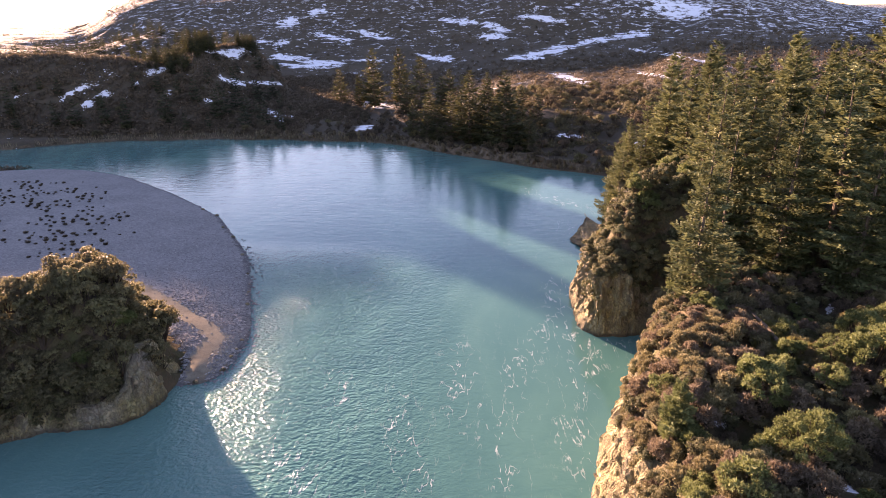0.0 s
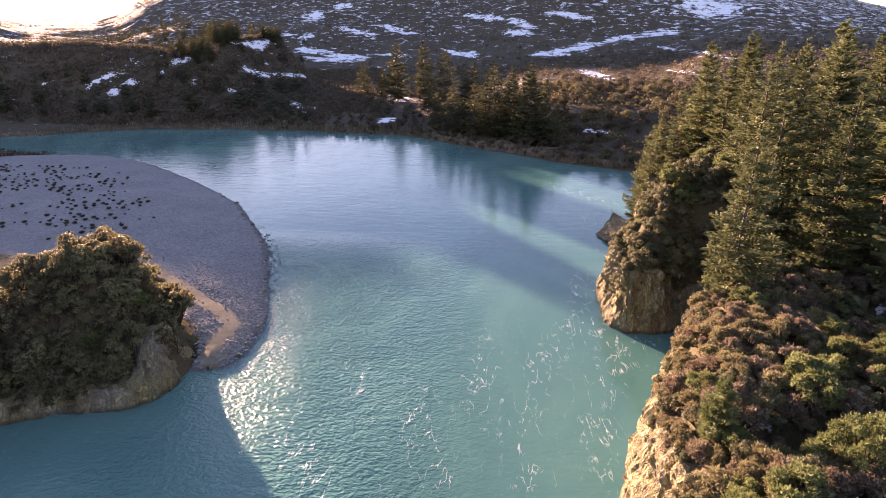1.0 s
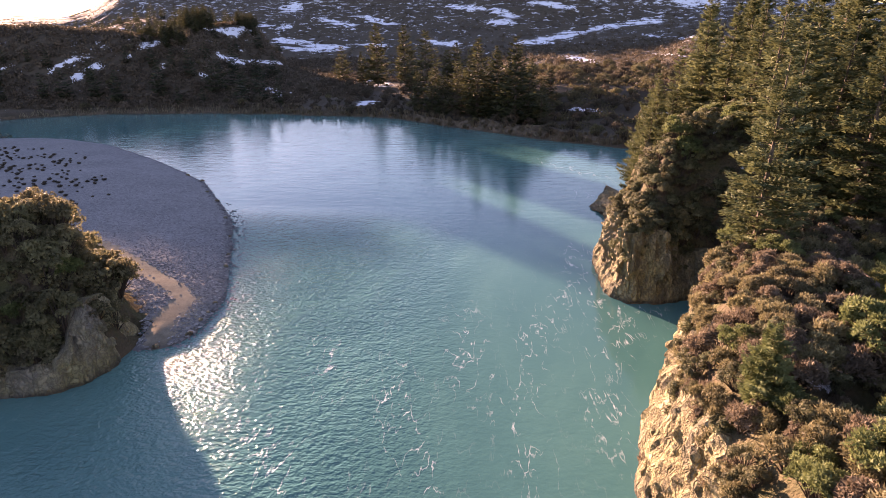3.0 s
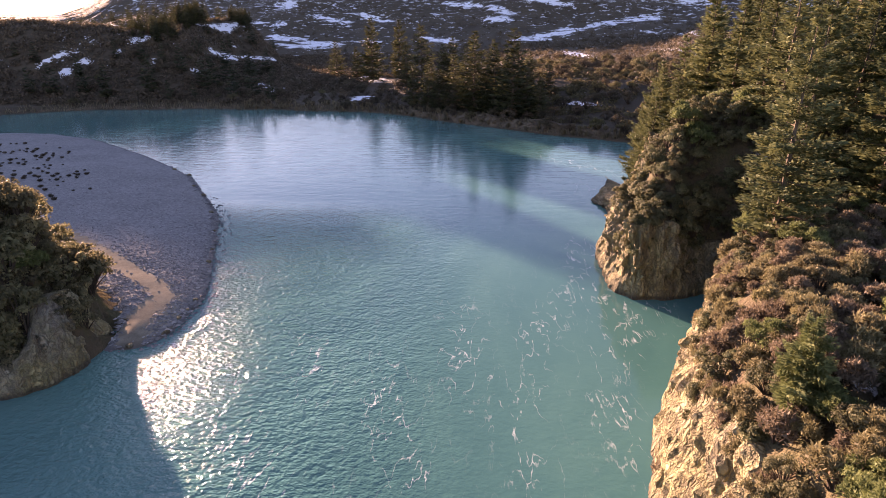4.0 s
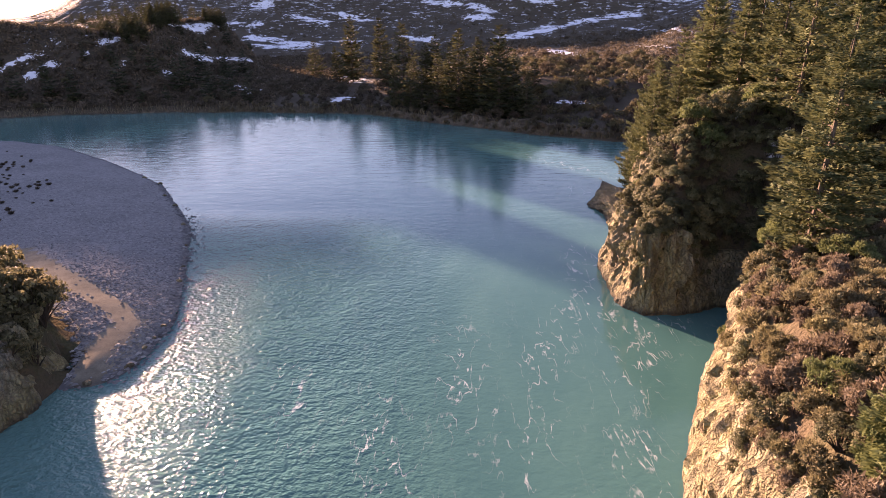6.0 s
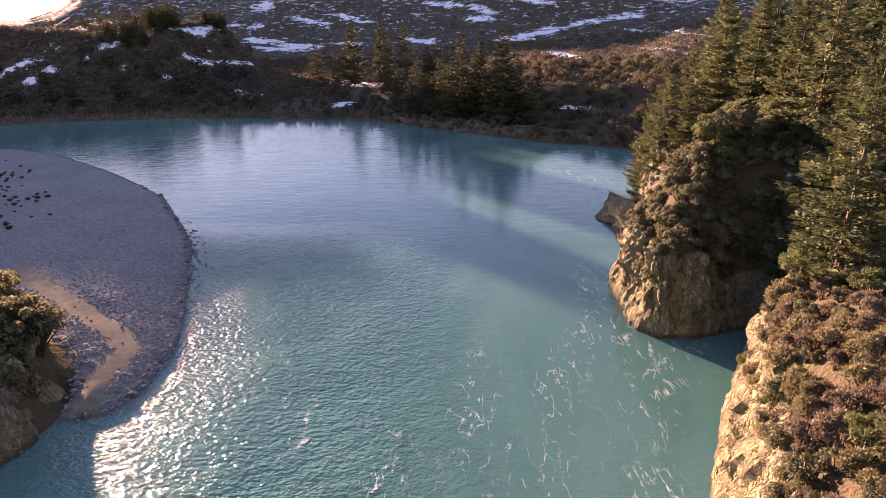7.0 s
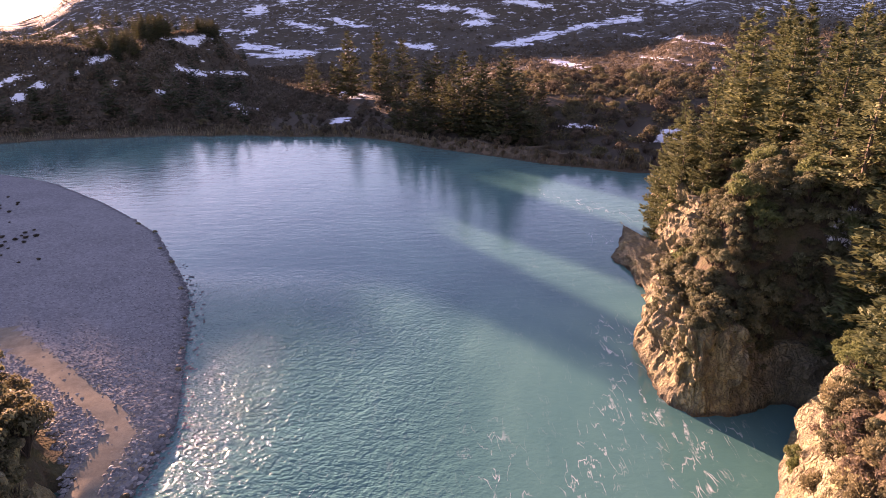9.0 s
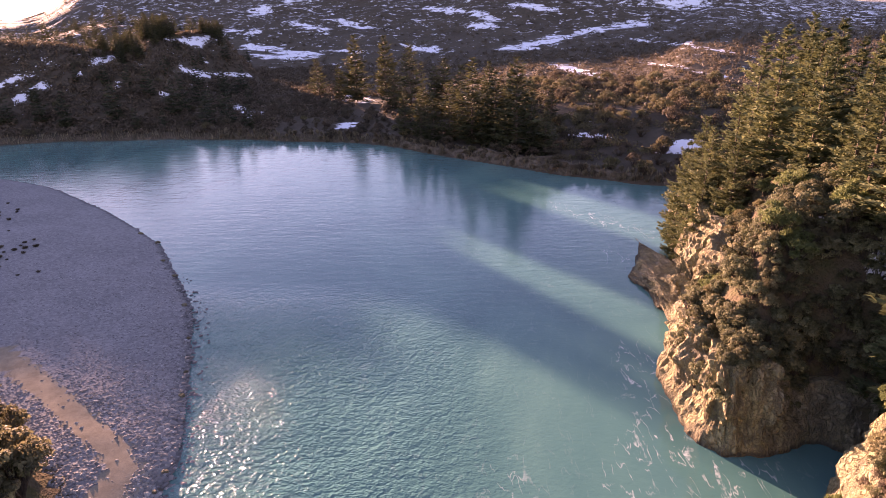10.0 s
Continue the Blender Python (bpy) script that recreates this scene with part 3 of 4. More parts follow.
def rock_mesh(name, seed, size, flat=0.6, detail=3, material=None, taper=0.0, split=0.16):
    bm = bmesh.new()
    bmesh.ops.create_icosphere(bm, subdivisions=detail, radius=1.0)
    for v in bm.verts:
        d = v.co.normalized()
        v.co = d * (1 + 0.35 * noise.noise(d * 1.3 + Vector((seed, 3, 1))) + split * crag(d, 0.8, seed) + 0.4 * split * crag(d, 0.3, seed + 3))
        slim = 1 - taper * max(0.0, v.co.y) ** 1.5
        v.co = Vector((v.co.x * slim * size[0], v.co.y * size[1], v.co.z * slim * size[2] * (1.0 if v.co.z > 0 else flat)))
    me = bpy.data.meshes.new(name)
    bm.to_mesh(me)
    bm.free()
    me.materials.append(material or ROCK)
    return me


# ---- foliage ----
def sprays(centres, facing, along, length, width):
    """Small pointed leaf sprays: one bent quad each."""
    c, nrm, a = np.asarray(centres), np.asarray(facing), np.asarray(along)
    nrm = nrm / (np.linalg.norm(nrm, axis=1, keepdims=True) + 1e-9)
    a = a - nrm * np.sum(a * nrm, 1, keepdims=True)
    a = a / (np.linalg.norm(a, axis=1, keepdims=True) + 1e-9)
    b = np.cross(nrm, a)
    L, W = np.asarray(length)[:, None], np.asarray(width)[:, None]
    v = np.stack([c - a * L * 0.5, c + b * W * 0.5 - nrm * W * 0.12, c + a * L * 0.5, c - b * W * 0.5 - nrm * W * 0.12], 1).reshape(-1, 3)
    f = np.arange(len(v)).reshape(-1, 4)
    return v, f


def spikes(centres, facing, along, length, width):
    """Narrow needle or twig tufts: one triangle each, root to tip."""
    c, nrm, a = np.asarray(centres), np.asarray(facing), np.asarray(along)
    a = a / (np.linalg.norm(a, axis=1, keepdims=True) + 1e-9)
    b = np.cross(nrm, a)
    b = b / (np.linalg.norm(b, axis=1, keepdims=True) + 1e-9)
    L, W = np.asarray(length)[:, None], np.asarray(width)[:, None]
    v = np.stack([c - a * L * 0.4 + b * W * 0.5, c - a * L * 0.4 - b * W * 0.5, c + a * L * 0.6], 1).reshape(-1, 3)
    return v, np.arange(len(v)).reshape(-1, 3)


def tube(points, radii, sides=5):
    pts = [Vector(p) for p in points]
    verts, faces = [], []
    for i, (p, r) in enumerate(zip(pts, radii)):
        d = (pts[min(i + 1, len(pts) - 1)] - pts[max(i - 1, 0)]).normalized()
        u = d.orthogonal().normalized()
        w = d.cross(u)
        verts += [p + (u * math.cos(2 * math.pi * k / sides) + w * math.sin(2 * math.pi * k / sides)) * r for k in range(sides)]
    for i in range(len(pts) - 1):
        for k in range(sides):
            a, b = i * sides + k, i * sides + (k + 1) % sides
            faces.append((a, b, b + sides, a + sides))
    return verts, faces


def joined(pieces):
    verts, faces = [], []
    for v, f in pieces:
        base = len(verts)
        verts += [tuple(p) for p in v]
        faces += [tuple(base + i for i in q) for q in f]
    return verts, faces


def conifer(seed, tall, radius, whorls, per_branch, material, low=0.06, thin=0.12, coarse=1.0):
    """A conifer with its foot at the origin: Empty > trunk, crown."""
    rng = np.random.default_rng(seed)
    bend = rng.normal(0, 0.012 * tall, 2)
    axis = lambda h: np.array([bend[0] * (h / tall) ** 2, bend[1] * (h / tall) ** 2, h])
    limbs = [tube([axis(h) for h in np.linspace(-0.4, tall * 0.97, 9)], np.linspace(0.016 * tall, 0.02, 9), 7)]
    cen, nor, alo, lens, tones = [], [], [], [], []
    lop = rng.uniform(0.7, 1.25, 6)
    for w in range(whorls):
        fr = low + (1 - low) * (w + rng.uniform(-0.25, 0.25)) / whorls
        fr = min(max(fr, low), 0.985)
        prof = (1 - fr) ** 0.78 * min(1.0, 0.55 + 2.2 * (fr - low))
        count = max(3, int(round(3 + 4 * (1 - fr))))
        turn = rng.uniform(0, 6.28)
        for b in range(count):
            if rng.random() < thin:
                continue
            h = fr * tall + rng.normal(0, 0.012 * tall)
            ang = turn + 6.283 * b / count + rng.normal(0, 0.25)
            L = radius * prof * rng.uniform(0.55, 1.2) * lop[int(ang / 1.0472) % 6] + 0.18
            out = np.array([math.cos(ang), math.sin(ang), 0.0])
            lift = 0.5 * fr - 0.20 + rng.normal(0, 0.10)
            at = lambda q: axis(h) + out * L * q + np.array([0, 0, L * (lift * q + 0.30 * q * q - 0.16 * q)])
            if L > 1.4:
                limbs.append(tube([at(0), at(0.5), at(0.95)], [0.012 * tall * (1 - fr) * 0.5 + 0.012, 0.02, 0.008], 3))
            side = np.array([-out[1], out[0], 0.0])
            # side twigs off the bough, each with its own needles
            tone = rng.uniform(0, 1)
            twigs = max(3, int(3 + 4 * L / radius))
            n = max(6, int(1.5 * per_branch * (0.35 + 0.65 * L / radius)))
            which = rng.integers(0, twigs, n)
            root = 0.12 + 0.88 * (which + 0.5) / twigs
            u = rng.uniform(0, 1, n)
            hand = np.where(rng.random(n) < 0.5, -1.0, 1.0)
            reach = (1.12 - 0.62 * root) * 0.46 * L * u
            base = np.array([at(x) for x in np.minimum(root + 0.22 * u, 1.08)]) + side * (hand * reach)[:, None] + np.array([0, 0, 1]) * (rng.normal(0, 0.09, n) - 0.20 * reach + 0.10 * u)[:, None]
            cen.append(base)
            nor.append(np.stack([rng.normal(0, 0.5, n) + 0.3 * out[0], rng.normal(0, 0.5, n) + 0.3 * out[1], np.full(n, 0.9)], 1))
            alo.append(out * 0.8 + side * hand[:, None] * 0.75 + np.array([0, 0, 0.16]))
            lens.append(rng.uniform(0.45, 0.95, n) * (0.55 + 0.45 * L / radius))
            tones.append(np.clip(tone + 0.25 * (u - 0.5) + rng.normal(0, 0.06, n), 0, 1))
    cen, nor, alo, lens, tones = (np.concatenate(part_) for part_ in (cen, nor, alo, lens, tones))
    scale = tall / 14
    v, f = spikes(cen, nor, alo + rng.normal(0, 0.2, alo.shape), lens * scale * coarse * 0.8, lens * scale * 0.36 * coarse)
    thing = new("conifer")
    tv, tf = joined(limbs)
    part("trunk", mesh_from("conifer_trunk", tv, tf, [BARK]), thing)
    me = mesh_from("conifer_crown", v, f, [material])
    add_mask(me, "clump", np.repeat(tones, 3))
    part("crown", me, thing)
    return thing


def lumps(rng, width, tall, count, size):
    """Centres and radii of the rounded leaf masses that make up the dome of a bush."""
    out = []
    for k in range(count):
        a, q = rng.uniform(0, 6.283), math.sqrt(rng.uniform(0, 1))
        z = tall * (0.22 + 0.62 * math.sqrt(1 - 0.9 * q * q)) * rng.uniform(0.72, 1.06)
        out.append((np.array([q * width * 0.42 * math.cos(a), q * width * 0.42 * math.sin(a), z]), rng.uniform(*size) * width))
    return out


def bush(name, seed, width, tall, count, leaf, material, masses=7, spiky=0.0, twiggy=False, size=(0.14, 0.24)):
    """A shrub or small broadleaf tree with its foot at the origin: Empty > crown, trunk."""
    rng = np.random.default_rng(seed)
    cen, nor, lens, tones = [], [], [], []
    stems = []
    for centre, radius in lumps(rng, width, tall, masses, size):
        stems.append(tube([(rng.normal(0, 0.05), rng.normal(0, 0.05), -0.25), centre * np.array([0.5, 0.5, 0.45]), centre], [0.02 * width + 0.012, 0.012 * width + 0.008, 0.006], 4))
        n = int(count * (1.5 if twiggy else 1)) // masses
        d = rng.normal(0, 1, (n, 3))
        d /= np.linalg.norm(d, axis=1, keepdims=True)
        d[:, 2] = np.where(d[:, 2] < -0.35, -d[:, 2], d[:, 2])
        rad = radius * (0.55 + 0.48 * rng.uniform(0, 1, n) ** 0.6 + spiky * (rng.uniform(0, 1, n) > 0.86))
        p = centre + d * rad[:, None] * np.array([1, 1, 0.85])
        p[:, 2] = np.maximum(p[:, 2], 0.03)
        cen.append(p)
        nor.append(d + rng.normal(0, 0.45, (n, 3)))
        lens.append(leaf * rng.uniform(0.6, 1.35, n))
        tones.append(np.full(n, rng.uniform(0, 1)))
    cen, nor, lens, tones = np.concatenate(cen), np.concatenate(nor), np.concatenate(lens), np.concatenate(tones)
    way = rng.normal(0, 1, cen.shape)
    v, f = spikes(cen, way, nor + 0.5 * way + np.array([0, 0, 0.5]), lens * 1.15, lens * 0.5) if twiggy else sprays(cen, nor, way + np.array([0, 0, 0.8]), lens, lens * 0.62)
    thing = new(name)
    me = mesh_from(name + "_crown", v, f, [material])
    add_mask(me, "clump", np.repeat(tones, 3 if twiggy else 4))
    part("crown", me, thing)
    tv, tf = joined(stems)
    part("trunk", mesh_from(name + "_trunk", tv, tf, [TWIG]), thing)
    return thing


def tuft(name, seed, width, tall, count, material):
    """A tussock of grass blades."""
    rng = np.random.default_rng(seed)
    a = rng.uniform(0, 6.283, count)
    lean = rng.uniform(0.1, 0.9, count)
    tip = np.stack([np.cos(a) * lean * width * 0.5, np.sin(a) * lean * width * 0.5, tall * (1.1 - 0.5 * lean)], 1)
    root = tip * np.array([0.25, 0.25, 0.0])
    v, f = sprays((tip + root) / 2, np.stack([-np.sin(a), np.cos(a), a * 0 + 0.2], 1), tip - root, np.linalg.norm(tip - root, axis=1), np.full(count, 0.06 + 0.05 * width))
    return mesh_from(name, v, f, [material])


def stand(thing, x, y, scale=1.0, turn=0.0, sink=0.05, tilt=0.0, z=None):
    z = ground_at(x, y) if z is None else z
    m = pose(x, y, z - sink, tilt, tilt * 0.5, turn) @ Matrix.Diagonal((scale, scale, scale, 1))
    c = copy_thing(thing, m)
    c.matrix_basis = m
    return c


def discard(thing):
    for o in (*thing.children_recursive, thing):
        bpy.data.objects.remove(o)


def scatter(rng, count, box, gap, keep):
    """Places in box (x0, y0, x1, y1), at least gap apart, that keep(land facts) allows."""
    x0, y0, x1, y1 = box
    X, Y = rng.uniform(x0, x1, count), rng.uniform(y0, y1, count)
    ok = keep(X, Y, land(X, Y))
    cells, out = {}, []
    for x, y, k in zip(X, Y, ok):
        if not k:
            continue
        key = (int(x // gap), int(y // gap))
        if all(math.hypot(x - a, y - b) >= gap for i in (-1, 0, 1) for j in (-1, 0, 1) for a, b in cells.get((key[0] + i, key[1] + j), ())):
            cells.setdefault(key, []).append((x, y))
            out.append((float(x), float(y)))
    return out


# ---- the large structure ----
build_ground()
build_water()


def near_top(x, y):
    head = float(ramp(y, 66, 70))
    rear = float(ramp(y, 92, 100))
    worn = 1.5 * noise.noise((x * 0.23, y * 0.23, 4.0)) * head - 3.0 * float(ramp(x, 15.5, 22)) * head * (1 - float(ramp(y, 75, 82)))
    return (8.6 + 0.9 * float(ramp(y, 53, 58))) * (1 - head) + 7.9 * head + 1.2 * rear + worn


build_cliff("cliff_near_bank", RIGHT_BANK[1:14], near_top, 2.6, "sunlit tan rock cliff rising from the river below brown scrub", 3.0, False, rough=0.8)
build_cliff("cliff_headland", RIGHT_BANK[13:26], near_top, 1.5, "fissured tan and grey rock headland standing in the river", 8.0, False)
build_cliff("cliff_bluff", BLUFF_FOOT[:11], lambda x, y: 2.6 + 3.2 * float(ramp(y, 49.5, 54)), 0.45, "shaded pale rock foot of the bushy river bluff", 15.0, False, material=PALE_ROCK)
build_cliff("bank_far", FAR_BANK, lambda x, y: 0.25 + 1.25 * float(ramp(x, -35, -15)) * float(1 - ramp(x, 12, 22)) + (1.0 + 1.0 * float(ramp(x, -45, -20))) * float(smooth_noise(np.array(x / 13), np.array(y / 13), 8)), 0.9, "low pale earth bank along the far side of the river", 21.0, False, 0.8, 0.6, 1.4, EARTH)

# ---- conifer forest on the right bank ----
rng = np.random.default_rng(5)
PINES = [conifer(11, 14, 3.2, 26, 60, PINE_LEAF), conifer(12, 15, 2.9, 28, 58, PINE_LEAF), conifer(13, 13, 3.5, 22, 64, PINE_LEAF, 0.12, 0.2), conifer(14, 16, 3.0, 29, 58, PINE_LEAF, 0.1)]
PINES += [conifer(15, 15, 3.3, 23, 40, PINE_LEAF, 0.06, 0.1, 1.3), conifer(16, 14, 3.2, 22, 40, PINE_LEAF, 0.06, 0.1, 1.3)]
PINES += [conifer(17, 14, 3.4, 27, 170, PINE_LEAF, 0.05, 0.1, 0.66), conifer(18, 15, 3.2, 28, 165, PINE_LEAF, 0.06, 0.14, 0.66)]
PINE_TALL = [14, 15, 13, 16, 15, 14, 14, 15]
PINE_LABEL = "tall dark green conifer lit by low sun in the riverside forest"
placed = [(21.5, 57.0, 26.6), (31.0, 61.5, 29.6), (27.5, 67.5, 27.5), (37.0, 64.0, 32.0), (30.0, 101.0, 31.5), (25.6, 106.0, 19.5), (26.6, 111.0, 20.0), (28.0, 105.0, 24.0), (31.0, 94.0, 30.0), (24.4, 108.0, 14.0), (24.2, 103.5, 15.5), (26.0, 114.5, 15.5), (26.0, 99.5, 19.0), (27.6, 117.5, 15.0)]
spots = scatter(rng, 900, (24, 56, 72, 135), 4.3, lambda x, y, g: (g[1] > 6.5) & ~g[5] & (x > 24 + 6 * ramp(y, 70, 90) * (1 - ramp(y, 92, 104))) & (x < 86) & (g[1] < g[2] + 10) & ((y > 62) | (x > 34)))
spots = [(x, y) for x, y in spots if all(math.hypot(x - a, y - b) > 3.6 for a, b, _ in placed)]
for x, y, top in placed + [(x, y, None) for x, y in spots[:68]]:
    k = 6 + int(rng.integers(2)) if y < 70 and x < 36 or x < 27 else (int(rng.integers(4)) if x < 40 or y > 100 else 4 + int(rng.integers(2)))
    z = ground_at(x, y)
    size = (top - z) / PINE_TALL[k] if top else rng.uniform(0.8, 1.15) + 0.22 * float(ramp(x, 30, 42))
    tagged(stand(PINES[k], x, y, size, rng.uniform(0, 360), 0.15), PINE_LABEL, "conifer", "riverside conifers")

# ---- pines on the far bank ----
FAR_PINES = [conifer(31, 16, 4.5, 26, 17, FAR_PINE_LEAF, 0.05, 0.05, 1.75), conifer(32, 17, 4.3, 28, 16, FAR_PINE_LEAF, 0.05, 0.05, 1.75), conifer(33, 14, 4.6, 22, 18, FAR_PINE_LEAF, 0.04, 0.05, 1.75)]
FAR_TALL = [16, 17, 14]
FAR_LABEL = "dark shaded pine on the far river bank"
lone = [(6.5, 168.5, 22), (-3.4, 180, 21), (2, 175.5, 18), (-9, 184, 15), (-13, 183.5, 12), (-16.5, 187.5, 13), (-21.0, 190.5, 12), (-22, 225, 21), (-43, 248, 23), (-34, 258, 22), (-11, 214, 17), (10, 171, 14), (13, 167, 10),
        (-6, 189, 14), (-17, 205, 12), (0, 184, 15), (5, 178, 15), (-28, 230, 14), (-50, 252, 13), (-60, 262, 14), (14, 176, 9), (-2, 200, 12), (-6, 207, 15), (2, 212, 14), (8, 203, 13), (12, 195, 11), (-14, 214, 15), (17, 189, 9)]
# trees on the spur behind the bank, on the side from which the sun comes
belt = []


def roof_at(x, y):
    """How tall a tree may stand on the spur before its shade falls too far."""
    side, back = sunward(x, y)
    return float((back - shade_reach(side)) * math.tan(radians(SUN_HEIGHT))) - ground_at(x, y)


for k in range(118):
    side = 108.5 - k * 0.58 + rng.uniform(-0.3, 0.3)
    reach = shade_reach(np.array([side - 1.0, side, side + 1.0]))
    x, y = from_sunward(side, float(spur_spine(side)) + rng.uniform(-11, 8))
    tall = roof_at(x, y) * rng.uniform(0.82, 1.04)
    if reach.max() - reach[1] < 20 and tall > 1.8:
        belt.append((x, y, tall))
# the wood that covers the spur and the hill behind it
wood = []
for x, y in scatter(rng, 5200, (-330, 200, -62, 470), 6.5, lambda x, y, g: ~g[5] & (g[2] > 4) & (g[2] < g[3]) & (x < -0.33 * (y - 20) - 4) & (ellipse_mask(x, y, SNOW_SPOTS) < 0.3) & (fbm(x / 30, y / 30, 91) > -0.35))[:420]:
    roof = min(roof_at(x, y) - 1.2, rng.uniform(5.5, 13))
    if roof > 3.2:
        wood.append((x, y, roof))
for x, y, tall in lone + belt:
    k = int(rng.integers(3))
    tagged(stand(FAR_PINES[k], x, y, tall / FAR_TALL[k], rng.uniform(0, 360), 0.1), FAR_LABEL, "pine", "far bank pines")



def build_far_wood():
    r = np.random.default_rng(67)
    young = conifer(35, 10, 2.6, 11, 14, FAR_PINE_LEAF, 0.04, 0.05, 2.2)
    crown = [o for o in young.children if o.name.startswith("crown")][0].data
    base = np.array([v.co for v in crown.vertices])
    tones = np.zeros(len(base), np.float32)
    crown.attributes["clump"].data.foreach_get("value", tones)
    V = []
    for x, y, tall in wood:
        a, k = r.uniform(0, 6.283), tall / 10
        c, s = math.cos(a) * k * r.uniform(0.9, 1.3), math.sin(a) * k
        V.append(np.stack([x + base[:, 0] * c - base[:, 1] * s, y + base[:, 0] * s + base[:, 1] * c, ground_at(x, y) - 0.2 + base[:, 2] * k], 1))
    V = np.concatenate(V)
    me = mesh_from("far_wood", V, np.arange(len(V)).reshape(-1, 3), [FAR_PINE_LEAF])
    add_mask(me, "clump", np.clip(np.tile(tones, len(wood)) * 0.6 + np.repeat(r.uniform(0, 0.4, len(wood)), len(base)), 0, 1))
    tagged(new("far_wood", me), "dark pine wood covering the shaded hill beyond the river", "wood", kind="stuff")
    discard(young)


build_far_wood()

# ---- shrubs ----
HEATHS = [bush("heath_shrub", 41 + k, 1.9, 1.3, 1300, 0.15, HEATH_LEAF, 16, 0.25, True) for k in range(3)]
TWIGS = [bush("twiggy_shrub", 46 + k, 1.7, 1.5, 1250, 0.15, TWIG_LEAF, 15, 0.35, True) for k in range(3)]
OLIVES = [bush("olive_bush", 51 + k, 2.8, 2.4, 2400, 0.155, OLIVE_LEAF, 24, 0.0, False, (0.10, 0.18)) for k in range(3)]
CLINGERS = [bush("clinging_bush", 151 + k, 2.0, 1.7, 1100, 0.16, OLIVE_LEAF, 14, 0.0, False, (0.12, 0.2)) for k in range(2)]
BLUFF_CLINGERS = [bush("bluff_bush", 161 + k, 2.2, 1.9, 700, 0.21, BLUFF_LEAF, 14, 0.0, False, (0.12, 0.2)) for k in range(2)]
BLUFFS = [bush("broadleaf_bush", 56 + k, 3.2, 2.9, 1500, 0.22, BLUFF_LEAF, 24, 0.0, False, (0.10, 0.18)) for k in range(3)]
GREENS = [bush("green_bush", 61 + k, 2.7, 2.8, 1900, 0.18, GREEN_LEAF, 22, 0.2, True, (0.11, 0.19)) for k in range(2)]
TALL_GREENS = [bush("tall_green_bush", 65 + k, 4.3, 4.6, 5200, 0.16, GREEN_LEAF, 44, 0.2, True, (0.07, 0.13)) for k in range(2)]
BANKS = [bush("bank_shrub", 71 + k, 4.2, 3.0, 950, 0.27, BANK_LEAF, 20, 0.0, False, (0.11, 0.2)) for k in range(3)]
RUSTS = [bush("rust_shrub", 81 + k, 4.0, 2.6, 1150, 0.25, RUST_LEAF, 20, 0.0, False, (0.11, 0.2)) for k in range(2)]

for x, y in scatter(rng, 5000, (9, 24, 38, 67), 1.0, lambda x, y, g: (g[1] > 1.5) & ~g[5] & (x < 20 + 0.5 * y) & (np.hypot((x - 24.5) / 1.4, (y - 47.3) / 4.4) > 1.0) & ((y < 56) | (x < 23) | (np.sin(x * 5.1 + y * 3.7) > 0.2)) & (ellipse_mask(x, y, SNOW_SPOTS) < 0.2) & (fbm(x / 5, y / 5, 77) > -0.42) & ((hollow(x, y) < 1.3) | (np.sin(x * 7.3 + y * 5.9) > 0.72))):
    roll = rng.random()
    if roll < 0.32:
        tagged(stand(TWIGS[int(rng.integers(3))], x, y, rng.uniform(0.75, 1.3), rng.uniform(0, 360), 0.1), "reddish brown twiggy shrub on the cliff top", "shrub", "cliff top scrub")
    elif roll < 0.72 - 0.25 * float(ramp(x, 20, 32)):
        tagged(stand(HEATHS[int(rng.integers(3))], x, y, rng.uniform(0.8, 1.35), rng.uniform(0, 360), 0.1), "brown heathy shrub crowding the cliff top", "shrub", "cliff top scrub")
    elif roll < 0.90:
        tagged(stand(OLIVES[int(rng.integers(3))], x, y, rng.uniform(0.45, 0.8), rng.uniform(0, 360), 0.1), "olive green bush among brown heath on the cliff top", "bush", "cliff top scrub")
    else:
        tagged(stand(GREENS[int(rng.integers(2))], x, y, rng.uniform(0.45, 0.9), rng.uniform(0, 360), 0.1), "bright green bush on the cliff top", "bush", "cliff top scrub")
for x, y, s in [(20.6, 33.0, 1.65), (21.4, 34.4, 1.2), (28.9, 41.6, 1.75), (30.4, 45.6, 1.5), (30.6, 43.2, 1.5), (27.2, 43.0, 1.2), (25.6, 40.2, 0.9), (29.6, 38.4, 1.4), (32.4, 41.4, 1.6), (32.6, 47.4, 1.4), (20.2, 62.2, 1.2), (21.6, 60.4, 1.3), (19.4, 61.0, 0.9), (22.6, 62.8, 1.3), (15.8, 29.8, 1.0), (20.4, 38.6, 1.1), (20.9, 40.6, 1.15), (14.2, 28.2, 0.6), (16.4, 28.2, 0.7), (22.9, 42.0, 0.8), (21.3, 38.4, 0.7), (24.6, 44.0, 0.85)]:
    tall = s >= 1.2
    tagged(stand((TALL_GREENS if tall else GREENS)[int(rng.integers(2))], x, y, s / 1.65 if tall else s, rng.uniform(0, 360), 0.1), "large bright green bush on the cliff top", "bush", "cliff top scrub")
young = conifer(19, 4.4, 1.5, 17, 170, GREEN_LEAF, 0.03, 0.05, 1.25)
tagged(stand(young, 14.4, 37.2, 1.0, 20, 0.1), "young green pine among brown cliff top scrub", "conifer")

